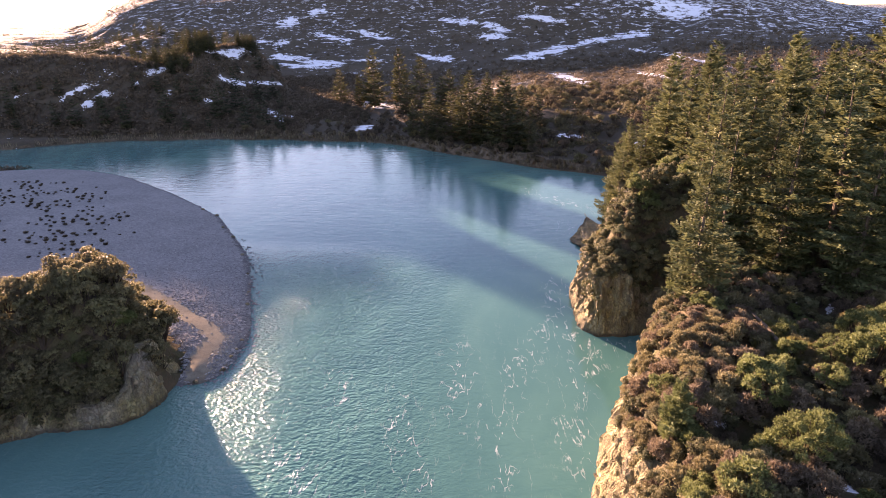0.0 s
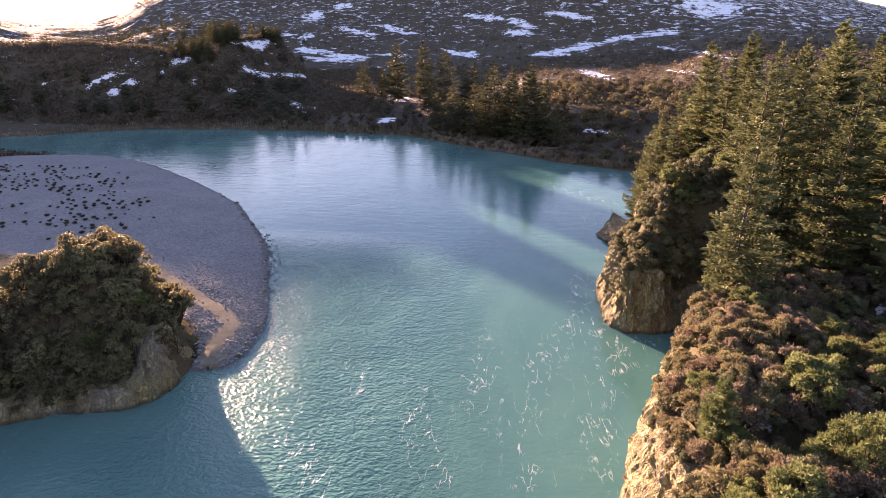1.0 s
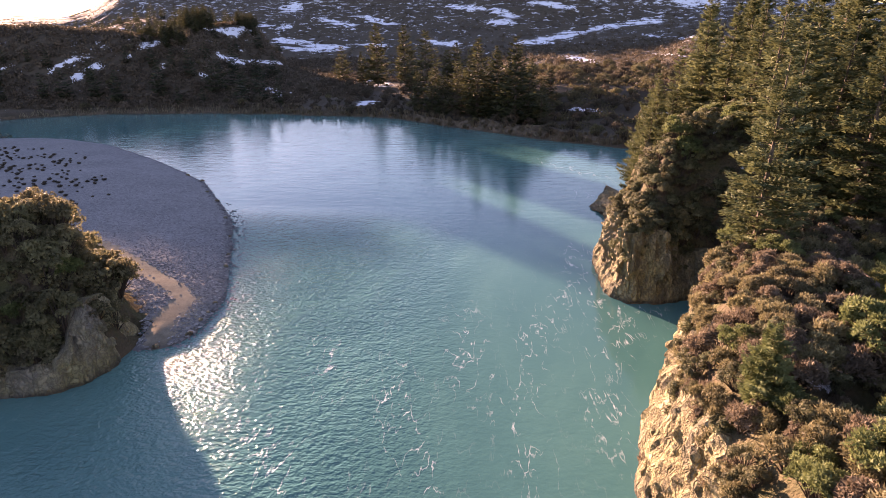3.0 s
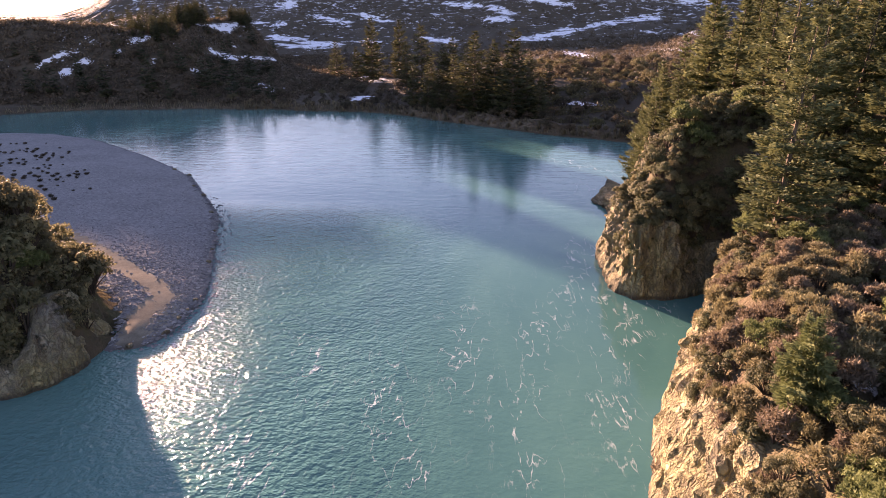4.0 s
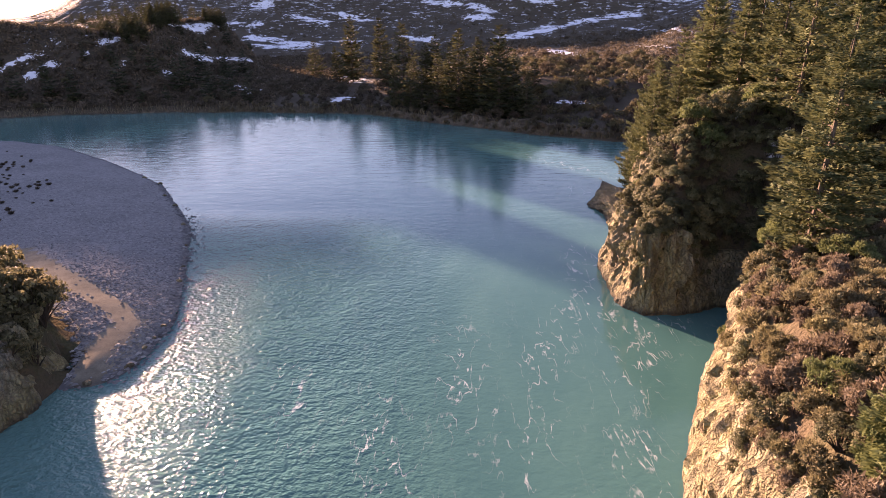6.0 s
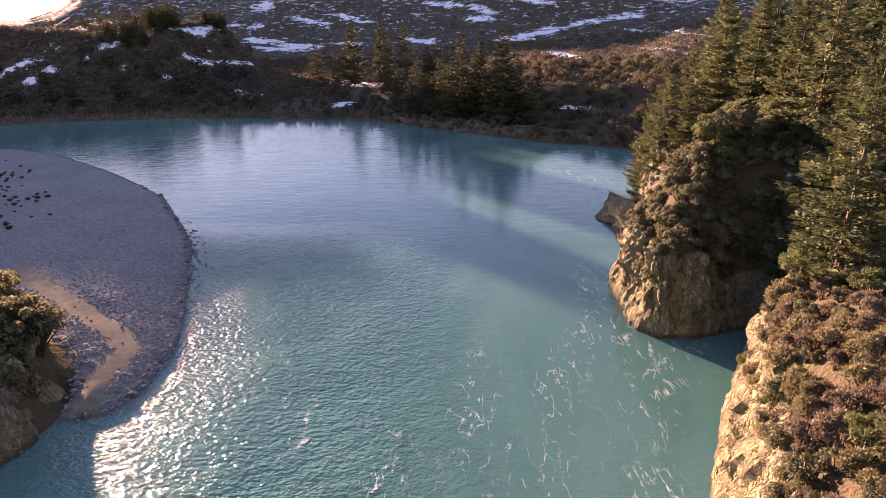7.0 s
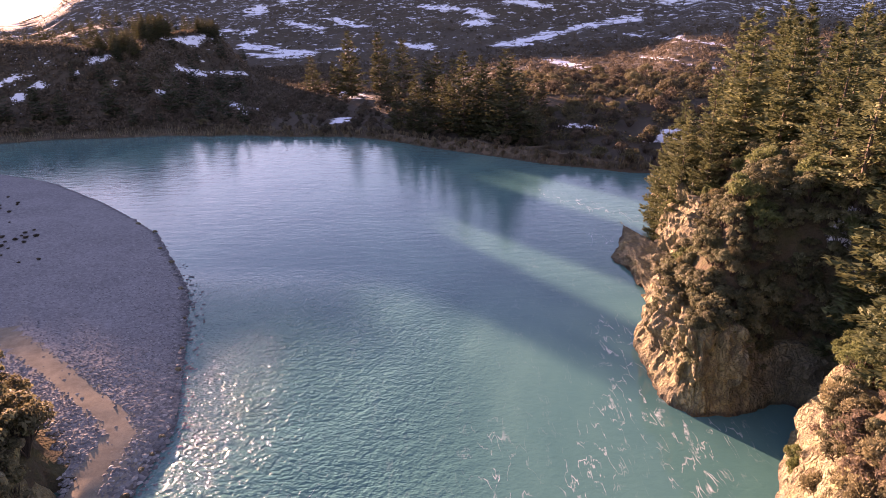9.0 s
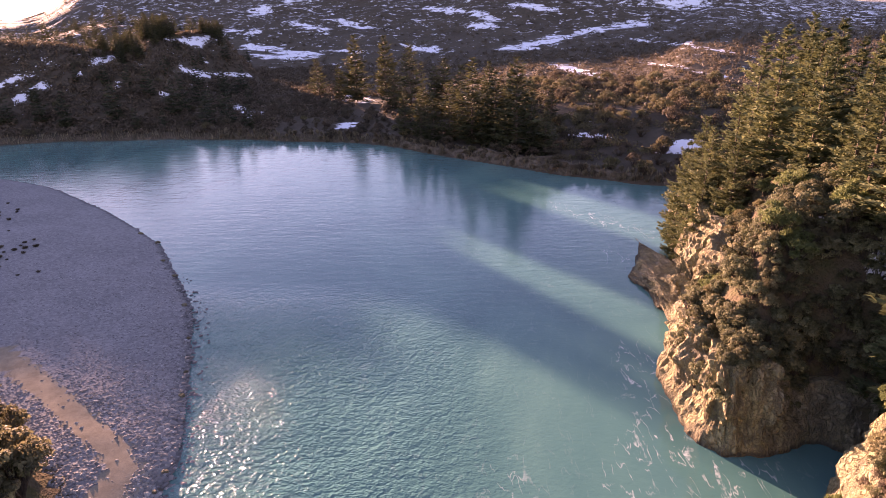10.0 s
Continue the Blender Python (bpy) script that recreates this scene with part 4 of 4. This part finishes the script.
for x, y in scatter(rng, 4000, (13, 68, 34, 116), 1.75, lambda x, y, g: (g[1] > 2.5 + 0.6 * ramp(y, 90, 93) * (1 - ramp(y, 103, 107))) & ~g[5] & (g[1] < 13)):
    roll = rng.random()
    pick, label = (OLIVES, "sunlit olive bush clothing the rocky headland") if roll < 0.7 else ((GREENS, "yellow-green bush on the rocky headland") if roll < 0.82 else (HEATHS, "brown shrub on the rocky headland"))
    tagged(stand(pick[int(rng.integers(len(pick)))], x, y, rng.uniform(0.8, 1.4), rng.uniform(0, 360), 0.3), label, "bush", "headland bushes")

for box, facts in (((13, 68, 34, 100), "headland"), ((-56, 38, -31, 70), "bluff")):
    for x, y in scatter(rng, 5000, box, 0.8, lambda x, y, g: ~g[5] & (g[0] > 2.0) & ((g[1] < 12) & (g[1] > 2.0) & (y < 89) if facts == "headland" else g[6]) & (steepness(x, y) > 0.8))[:170]:
        pick = CLINGERS if facts == "headland" else BLUFF_CLINGERS
        tagged(stand(pick[int(rng.integers(2))], x, y, rng.uniform(0.7, 1.2), rng.uniform(0, 360), 0.3), "small olive bush clinging to the steep side of the " + facts, "bush", facts + " bushes")



def drape(line, count, low, high, lean, picks, sizes, label, group, height=near_top):
    """Shrubs rooted in the face of a cliff, from low to high parts of its height."""
    pts, along = resample(line, 0.2)
    pts = soften(pts, 3)
    for _ in range(count):
        k = int(rng.integers(4, len(pts) - 4))
        v = rng.uniform(low, high)
        d = pts[k + 3] - pts[k - 3]
        d = d / math.hypot(*d)
        top = height(*pts[k])
        back = lean * v ** 1.4 + 0.85
        x, y = pts[k][0] + d[1] * back, pts[k][1] - d[0] * back
        tagged(stand(picks[int(rng.integers(len(picks)))], x, y, rng.uniform(*sizes), rng.uniform(0, 360), 0.2, 0.0, v * top), label, "bush", group)


for x, y in scatter(rng, 2600, (16, 69.5, 31, 90), 1.2, lambda x, y, g: ~g[5] & (g[0] > 2.0) & (g[1] > 1.2 + 1.4 * (1 - ramp(x, 16.5, 20)))):
    tagged(stand(CLINGERS[int(rng.integers(2))], x, y, rng.uniform(0.8, 1.25), rng.uniform(0, 360), 0.3), "olive bush on the shaded side of the headland", "bush", "headland bushes")
drape(RIGHT_BANK[3:12], 60, 0.74, 1.0, 2.3, HEATHS[:2] + TWIGS[:2] + CLINGERS, (0.6, 1.1), "brown shrub hanging over the rim of the river cliff", "cliff rim shrubs")
drape(RIGHT_BANK[14:21], 22, 0.84, 1.0, 1.5, CLINGERS, (0.6, 1.1), "olive bush rooted in the headland rock", "headland bushes")
drape(RIGHT_BANK[3:21], 30, 0.3, 0.7, 2.2, CLINGERS, (0.3, 0.6), "small olive bush rooted in a crack of the river cliff", "cliff face bushes")
drape(BLUFF_FOOT[3:11], 90, 0.45, 1.25, 1.0, BLUFF_CLINGERS, (0.7, 1.2), "olive-brown bush overhanging the rock foot of the bluff", "bluff bushes", lambda x, y: 3.6)
drape(BLUFF_FOOT[5:11], 70, 0.1, 0.7, 1.0, BLUFF_CLINGERS, (0.6, 1.1), "olive-brown bush overhanging the rock foot of the bluff", "bluff bushes", lambda x, y: 3.4)
drape(BLUFF_FOOT[:3], 10, 0.8, 1.05, 1.0, BLUFF_CLINGERS, (0.5, 0.9), "olive-brown bush overhanging the rock foot of the bluff", "bluff bushes", lambda x, y: 4.4)

for x, y in scatter(rng, 3000, (-64, 32, -31, 74), 1.45, lambda x, y, g: g[6] & (g[0] > 1.6)):
    roll = rng.random()
    pick, label = (BLUFFS, "olive-brown bush on the shaded river bluff") if roll < 0.86 else ((HEATHS, "brown shrub on the shaded river bluff") if roll < 0.96 else (GREENS, "green bush on the shaded river bluff"))
    tagged(stand(pick[int(rng.integers(len(pick)))], x, y, rng.uniform(0.85, 1.5), rng.uniform(0, 360), 0.3), label, "bush", "bluff bushes")

for x, y in scatter(rng, 2600, (-130, 140, 70, 270), 4.2, lambda x, y, g: (g[2] > 1.2) & (g[2] < 46 + 40 * ramp(x, -10, 20)) & ~g[5] & (g[2] < g[1]) & (g[2] < g[3]) & (y < 250 - 1.5 * np.maximum(0, x - 42)) & (ellipse_mask(x, y, SNOW_SPOTS) < 0.4)):
    rusty = rng.random() < 0.12 + 0.6 * float(ramp(x, -5, 15)) * float(ramp(y, 172, 185))
    pick, label = (RUSTS, "rust-brown scrub bush on the far terrace") if rusty else (BANKS, "dark scrub bush on the far river bank")
    tagged(stand(pick[int(rng.integers(len(pick)))], x, y, rng.uniform(0.5, 1.1) + 0.5 * float(ramp(x, 0, 15)) * (rng.random() < 0.35), rng.uniform(0, 360), 0.2), label, "bush", "far bank scrub")

for x, y in scatter(rng, 260, (-52, 180, -14, 212), 2.2, lambda x, y, g: (g[2] > 0.8) & ~g[5] & (g[2] < 22) & (ellipse_mask(x, y, SNOW_SPOTS) < 0.4)):
    tagged(stand(BANKS[int(rng.integers(3))], x, y, rng.uniform(0.28, 0.5), rng.uniform(0, 360), 0.1), "low dark scrub bush in a gap of the far bank", "bush", "far bank scrub")


# ---- scrub too far off to count ----
def build_hill_scrub():
    r = np.random.default_rng(9)
    n = 27000
    spur = r.random(n) < 0.4
    b = np.radians(np.where(spur, r.uniform(-50, -12, n), r.uniform(-52, 44, n)))
    d = np.where(spur | (r.random(n) < 0.42), r.uniform(188, 345, n), r.uniform(205, 760, n))
    X, Y = d * np.sin(b), 20 + d * np.cos(b)
    g = land(X, Y)
    thick = fbm(X / 38, Y / 38, 31)
    ok = ((g[2] > 22) | (X < -60) & (Y > 196) & (g[2] > 2) & ~g[5] & (g[2] < g[3])) & (g[2] < g[1]) & ((thick > -0.5 + 0.45 * ramp(d, 300, 700)) | (d < 330) & (X < -50)) & ((ellipse_mask(X, Y, SNOW_SPOTS) < 0.35) | (r.random(n) < 0.25))
    X, Y, Z, d = X[ok], Y[ok], g[0][ok], d[ok]
    per = 15
    size = r.uniform(0.8, 2.1, len(X))
    dirs = r.normal(0, 1, (len(X), per, 3))
    dirs /= np.linalg.norm(dirs, axis=2, keepdims=True)
    dirs[..., 2] = np.abs(dirs[..., 2])
    c = np.stack([X, Y, Z], 1)[:, None] + dirs * size[:, None, None] * r.uniform(0.5, 1.0, (len(X), per, 1))
    L = (size[:, None] * r.uniform(0.24, 0.46, (len(X), per))).ravel()
    v, f = sprays(c.reshape(-1, 3), (dirs + r.normal(0, 0.4, dirs.shape)).reshape(-1, 3), r.normal(0, 1, (len(L), 3)), L * 1.2, L * 0.95)
    me = mesh_from("hill_scrub", v, f, [BANK_LEAF])
    add_mask(me, "clump", np.repeat(r.uniform(0, 1, len(X)), per * 4))
    ob = new("hill_scrub", me)
    tagged(ob, "dark low scrub scattered over the snowy hillside", "scrub", kind="stuff")


build_hill_scrub()


def build_terrace_scrub():
    r = np.random.default_rng(29)
    n, per = 2600, 34
    X, Y = r.uniform(-4, 95, n), r.uniform(160, 265, n)
    g = land(X, Y)
    ok = (g[2] > 7) & (g[2] < g[1]) & (ellipse_mask(X, Y, SNOW_SPOTS) < 0.3) & (fbm(X / 9, Y / 9, 37) > -0.3) & (Y < 250 - 1.5 * np.maximum(0, X - 42))
    X, Y, Z = X[ok], Y[ok], g[0][ok]
    size = r.uniform(0.7, 1.7, len(X))
    dirs = r.normal(0, 1, (len(X), per, 3))
    dirs /= np.linalg.norm(dirs, axis=2, keepdims=True)
    dirs[..., 2] = np.abs(dirs[..., 2])
    c = np.stack([X, Y, Z], 1)[:, None] + dirs * size[:, None, None] * r.uniform(0.6, 1.0, (len(X), per, 1)) * np.array([1.15, 1.15, 0.9])
    L = (size[:, None] * r.uniform(0.2, 0.38, (len(X), per))).ravel()
    v, f = sprays(c.reshape(-1, 3), (dirs + r.normal(0, 0.5, dirs.shape)).reshape(-1, 3), r.normal(0, 1, (len(L), 3)), L * 1.2, L * 0.9)
    me = mesh_from("terrace_scrub", v, f, [RUST_LEAF])
    add_mask(me, "clump", np.repeat(r.uniform(0, 1, len(X)), per * 4))
    tagged(new("terrace_scrub", me), "sunlit rust-brown scrub on the far river terrace", "scrub", kind="stuff")


build_terrace_scrub()


def build_rear_scrub():
    r = np.random.default_rng(43)
    n, per = 900, 46
    X, Y = r.uniform(7, 70, n), r.uniform(-70, 25, n)
    g = land(X, Y)
    ok = ~g[5] & (g[1] > 1.5) & (fbm(X / 6, Y / 6, 71) > -0.4)
    X, Y, Z = X[ok], Y[ok], g[0][ok]
    size = r.uniform(0.7, 1.5, len(X))
    dirs = r.normal(0, 1, (len(X), per, 3))
    dirs /= np.linalg.norm(dirs, axis=2, keepdims=True)
    dirs[..., 2] = np.abs(dirs[..., 2])
    c = np.stack([X, Y, Z], 1)[:, None] + dirs * size[:, None, None] * r.uniform(0.6, 1.0, (len(X), per, 1))
    L = r.uniform(0.2, 0.4, len(X) * per)
    v, f = spikes(c.reshape(-1, 3), r.normal(0, 1, (len(L), 3)), (dirs + r.normal(0, 0.5, dirs.shape)).reshape(-1, 3), L, L * 0.5)
    me = mesh_from("heath_scrub", v, f, [HEATH_LEAF])
    add_mask(me, "clump", np.repeat(r.uniform(0, 1, len(X)), per * 3))
    tagged(new("heath_scrub", me), "brown heath running on along the top of the river cliff", "scrub", kind="stuff")


build_rear_scrub()


def build_cobbles():
    r = np.random.default_rng(17)
    n = 130000
    X, Y = r.uniform(-75, -26, n), r.uniform(57, 118, n)
    g = land(X, Y)
    sand = 1 - ramp(line_distance(X, Y, SAND_LINE), 0.7, 1.7)
    near = np.exp(-np.hypot(X + 34, Y - 72) / 22)
    shallow = g[5] & (g[3] < 1.9) & (r.random(n) < 0.6 * np.maximum(0, 1 - g[3] / 1.9) ** 1.5)
    ok = (~g[5] | shallow) & ~g[6] & (g[3] < g[2]) & (r.random(n) > sand * 0.99) & (r.random(n) < 0.08 + near)
    rim = g[3] < 1.2
    X, Y, Z, rim, shallow = X[ok], Y[ok], g[0][ok], rim[ok], shallow[ok]
    size = (0.05 + 0.10 * r.uniform(0, 1, len(X)) ** 2.0) * np.where(shallow, 1.7, np.where(rim, 1.35, 1.0)) * (1 + 0.45 * (1 - ramp(Y, 72, 84)))
    top = np.array([[1, 0, 0], [0.31, 0.95, 0], [-0.81, 0.59, 0], [-0.81, -0.59, 0], [0.31, -0.95, 0], [0.1, 0.05, 0.5]])
    turn = r.uniform(0, 6.283, len(X))
    ca, sa = np.cos(turn)[:, None], np.sin(turn)[:, None]
    t = np.repeat(top[None], len(X), 0) * r.uniform(0.75, 1.25, (len(X), 6, 1))
    px, py = t[..., 0] * 1.3, t[..., 1]
    V = np.stack([X[:, None] + size[:, None] * (px * ca - py * sa), Y[:, None] + size[:, None] * (px * sa + py * ca), np.maximum(Z, -0.06)[:, None] - 0.02 + size[:, None] * t[..., 2]], -1).reshape(-1, 3)
    base = np.arange(len(X))[:, None, None] * 6
    F = (base + np.array([[0, 1, 5], [1, 2, 5], [2, 3, 5], [3, 4, 5], [4, 0, 5]])).reshape(-1, 3)
    tagged(new("cobbles", mesh_from("cobbles", V, F, [COBBLE])), "grey river cobbles strewn over the gravel bar", "cobbles", kind="stuff")


n = Nodes("river_cobble")
COBBLE = n.done(n.steps(n.node("NewGeometry").outputs["Random Per Island"], [(0.0, (0.125, 0.124, 0.122)), (0.5, (0.195, 0.194, 0.188)), (0.85, (0.255, 0.253, 0.24)), (1.0, (0.37, 0.365, 0.34))]), 0.95, 0.08)
build_cobbles()
n = Nodes("wet_river_stone")
WET_STONE = n.done(n.steps(n.noise(2.5, 5, 0.6), [(0.3, (0.060, 0.060, 0.062)), (0.7, (0.150, 0.148, 0.142))]), 0.55, 0.3)
# larger stones along the bar's waterline, some standing in the shallows
dice = np.random.default_rng(23)
SHORE_STONES = [rock_mesh("river_stone", 40.0 + k, (1.0, 0.8, 0.7), 0.6, 2, WET_STONE) for k in range(4)]
shore = resample(BAR_EDGE[10:18], 0.25)[0]
out = np.gradient(shore, axis=0)
out = np.stack([-out[:, 1], out[:, 0]], 1) / np.linalg.norm(out, axis=1, keepdims=True)
for k in range(len(shore)):
    x, y = shore[k] + out[k] * (dice.exponential(0.75) - 0.5) + dice.uniform(-0.3, 0.3, 2)
    if not -0.75 < ground_at(x, y) < 0.6:
        continue
    size = dice.uniform(0.12, 0.33) * (1.25 if 76 < y < 100 else 0.85)
    ob = new("river_stone", SHORE_STONES[int(dice.integers(4))])
    low, top = ground_at(x, y) - 0.06, max(ground_at(x, y), 0.0) + 0.38 * size
    ob.matrix_basis = pose(x, y, low + 0.375 * (top - low), 0, 0, dice.uniform(0, 360)) @ Matrix.Diagonal((size, size, (top - low) / 1.12, 1))
    tagged(ob, "dark grey river stone at the gravel bar's waterline", "stone", "waterline stones")

# ---- ledge, boulders, tussocks ----
tagged(new("rock_ledge", rock_mesh("rock_ledge", 4.0, (3.4, 10.6, 0.95), 0.5, 5, None, 0.7, 0.4)), "low fissured grey rock ledge jutting into the river", "rock").matrix_basis = pose(20.4, 102.7, 0.15, 0, 0, -2)
tagged(new("rock_ledge", rock_mesh("rock_ledge_small", 9.0, (2.2, 3.6, 1.5), 0.5, 4, None, 0.3, 0.34)), "broken rock step beside the low river ledge", "rock").matrix_basis = pose(20.6, 98.5, 0.5, 0, 0, 18)
ROCKS = [rock_mesh("boulder", 30.0 + k, (1.0, 0.8, 0.65), 0.6, 2, STONE) for k in range(4)]
for x, y in scatter(rng, 500, (-62, 57, -27, 125), 1.3, lambda x, y, g: ~g[5] & (g[3] < 0.9) & (g[3] < g[2]))[:70]:
    ob = new("boulder", ROCKS[int(rng.integers(4))])
    ob.matrix_basis = pose(x, y, ground_at(x, y) + 0.02, 0, 0, rng.uniform(0, 360)) @ Matrix.Scale(rng.uniform(0.18, 0.45), 4)
    tagged(ob, "grey boulder at the edge of the gravel bar", "boulder", "bar edge boulders")
for x, y, size in [(-32.9, 61.2, 0.9), (-33.8, 61.6, 1.2), (-34.6, 62.6, 1.0), (-33.4, 61.9, 0.6), (-35.6, 63.4, 1.1), (-29.4, 58.9, 0.5), (-28.6, 60.0, 0.6)]:
    ob = new("boulder", ROCKS[int(rng.integers(4))])
    ob.matrix_basis = pose(x, y, 0.12, 0, 0, rng.uniform(0, 360)) @ Matrix.Scale(0.42 * size, 4)
    tagged(ob, "small tan boulder at the rock foot of the bluff", "boulder", "bluff foot boulders")
# a fallen log and tussock grass on the ridge of the cliff top
v, f = tube([(-3.4, 0.0, 0.18), (-1.5, 0.12, 0.22), (0.8, -0.05, 0.2), (3.2, 0.1, 0.26)], [0.24, 0.21, 0.18, 0.11], 9)
log = tagged(new("fallen_log", mesh_from("fallen_log", v, f, [BARK])), "dark fallen tree trunk lying in grass on the cliff top", "log")
log.matrix_basis = pose(24.5, 47.3, ground_at(24.5, 47.3) + 0.55, 0, 0, 91)
GRASSES = [tuft("grass_tussock", 190 + k, 1.3, 0.9, 90, GRASS) for k in range(2)]
for k in range(90):
    a, d = rng.uniform(-4.5, 4.5), rng.normal(0, 0.9)
    x, y = 24.4 + d, 47.3 + a
    ob = new("grass_tussock", GRASSES[k % 2])
    ob.matrix_basis = pose(x, y, ground_at(x, y) - 0.03, 0, 0, rng.uniform(0, 360)) @ Matrix.Scale(rng.uniform(0.7, 1.3), 4)
    tagged(ob, "yellow-green grass tussock beside the fallen log", "tussock", "cliff top tussocks")
TUFTS = [tuft("tussock", 90 + k, 1.2, 0.5, 60, DARK_STRAW) for k in range(3)]
for x, y in scatter(rng, 2600, (-125, 90, -62, 140), 1.3, lambda x, y, g: ~g[5] & (g[3] > 9) & (fbm(x / 5, y / 5, 61) > -0.3 + 0.035 * np.abs(y + x - 27)))[:295]:
    ob = new("tussock", TUFTS[int(rng.integers(3))])
    ob.matrix_basis = pose(x, y, ground_at(x, y) - 0.02, 0, 0, rng.uniform(0, 360)) @ Matrix.Scale(rng.uniform(0.45, 1.15), 4)
    tagged(ob, "dry brown tussock growing on the gravel bar", "tussock", "bar tussocks")

BANK_TUFTS = [tuft("bank_tussock", 290 + k, 1.6, 1.3, 46, STRAW) for k in range(2)]
for x, y in scatter(rng, 9000, (-75, 140, 48, 205), 1.0, lambda x, y, g: ~g[5] & (g[2] < 2.6) & (g[2] > 0.3) & (g[2] < g[1]))[:290]:
    ob = new("bank_tussock", BANK_TUFTS[int(rng.integers(2))])
    ob.matrix_basis = pose(x, y, ground_at(x, y) - 0.05, 0, 0, rng.uniform(0, 360)) @ Matrix.Scale(rng.uniform(0.7, 1.3), 4)
    tagged(ob, "pale dry grass tussock on the far river bank", "tussock", "far bank tussocks")



def build_reeds():
    r = np.random.default_rng(83)
    line, _ = resample(FAR_BANK[2:23], 0.35)
    at = np.repeat(line, 9, 0) + r.normal(0, 1.3, (len(line) * 9, 2))
    g = land(at[:, 0], at[:, 1])
    ok = ~g[5] & (g[2] > 0.3) & (g[2] < 2.6) & (g[0] < 2.6) & (fbm(at[:, 0] / 7, at[:, 1] / 7, 47) > -0.25)
    foot = np.stack([at[ok, 0], at[ok, 1], g[0][ok] - 0.05], 1)
    lean = r.normal(0, 0.22, (len(foot), 3)) + np.array([0, 0, 1])
    tall = r.uniform(0.7, 1.7, len(foot))
    v, f = spikes(foot + lean * (tall * 0.4)[:, None], r.normal(0, 1, foot.shape), lean, tall, r.uniform(0.12, 0.3, len(foot)))
    me = mesh_from("reed_fringe", v, f, [STRAW])
    add_mask(me, "clump", np.repeat(r.uniform(0, 1, len(foot)), 3))
    tagged(new("reed_fringe", me), "pale dry reeds and grass fringing the far river bank", "reeds", kind="stuff")


build_reeds()
discard(young)
for thing in PINES + FAR_PINES + CLINGERS + BLUFF_CLINGERS + TWIGS + HEATHS + OLIVES + BLUFFS + GREENS + TALL_GREENS + BANKS + RUSTS:
    discard(thing)
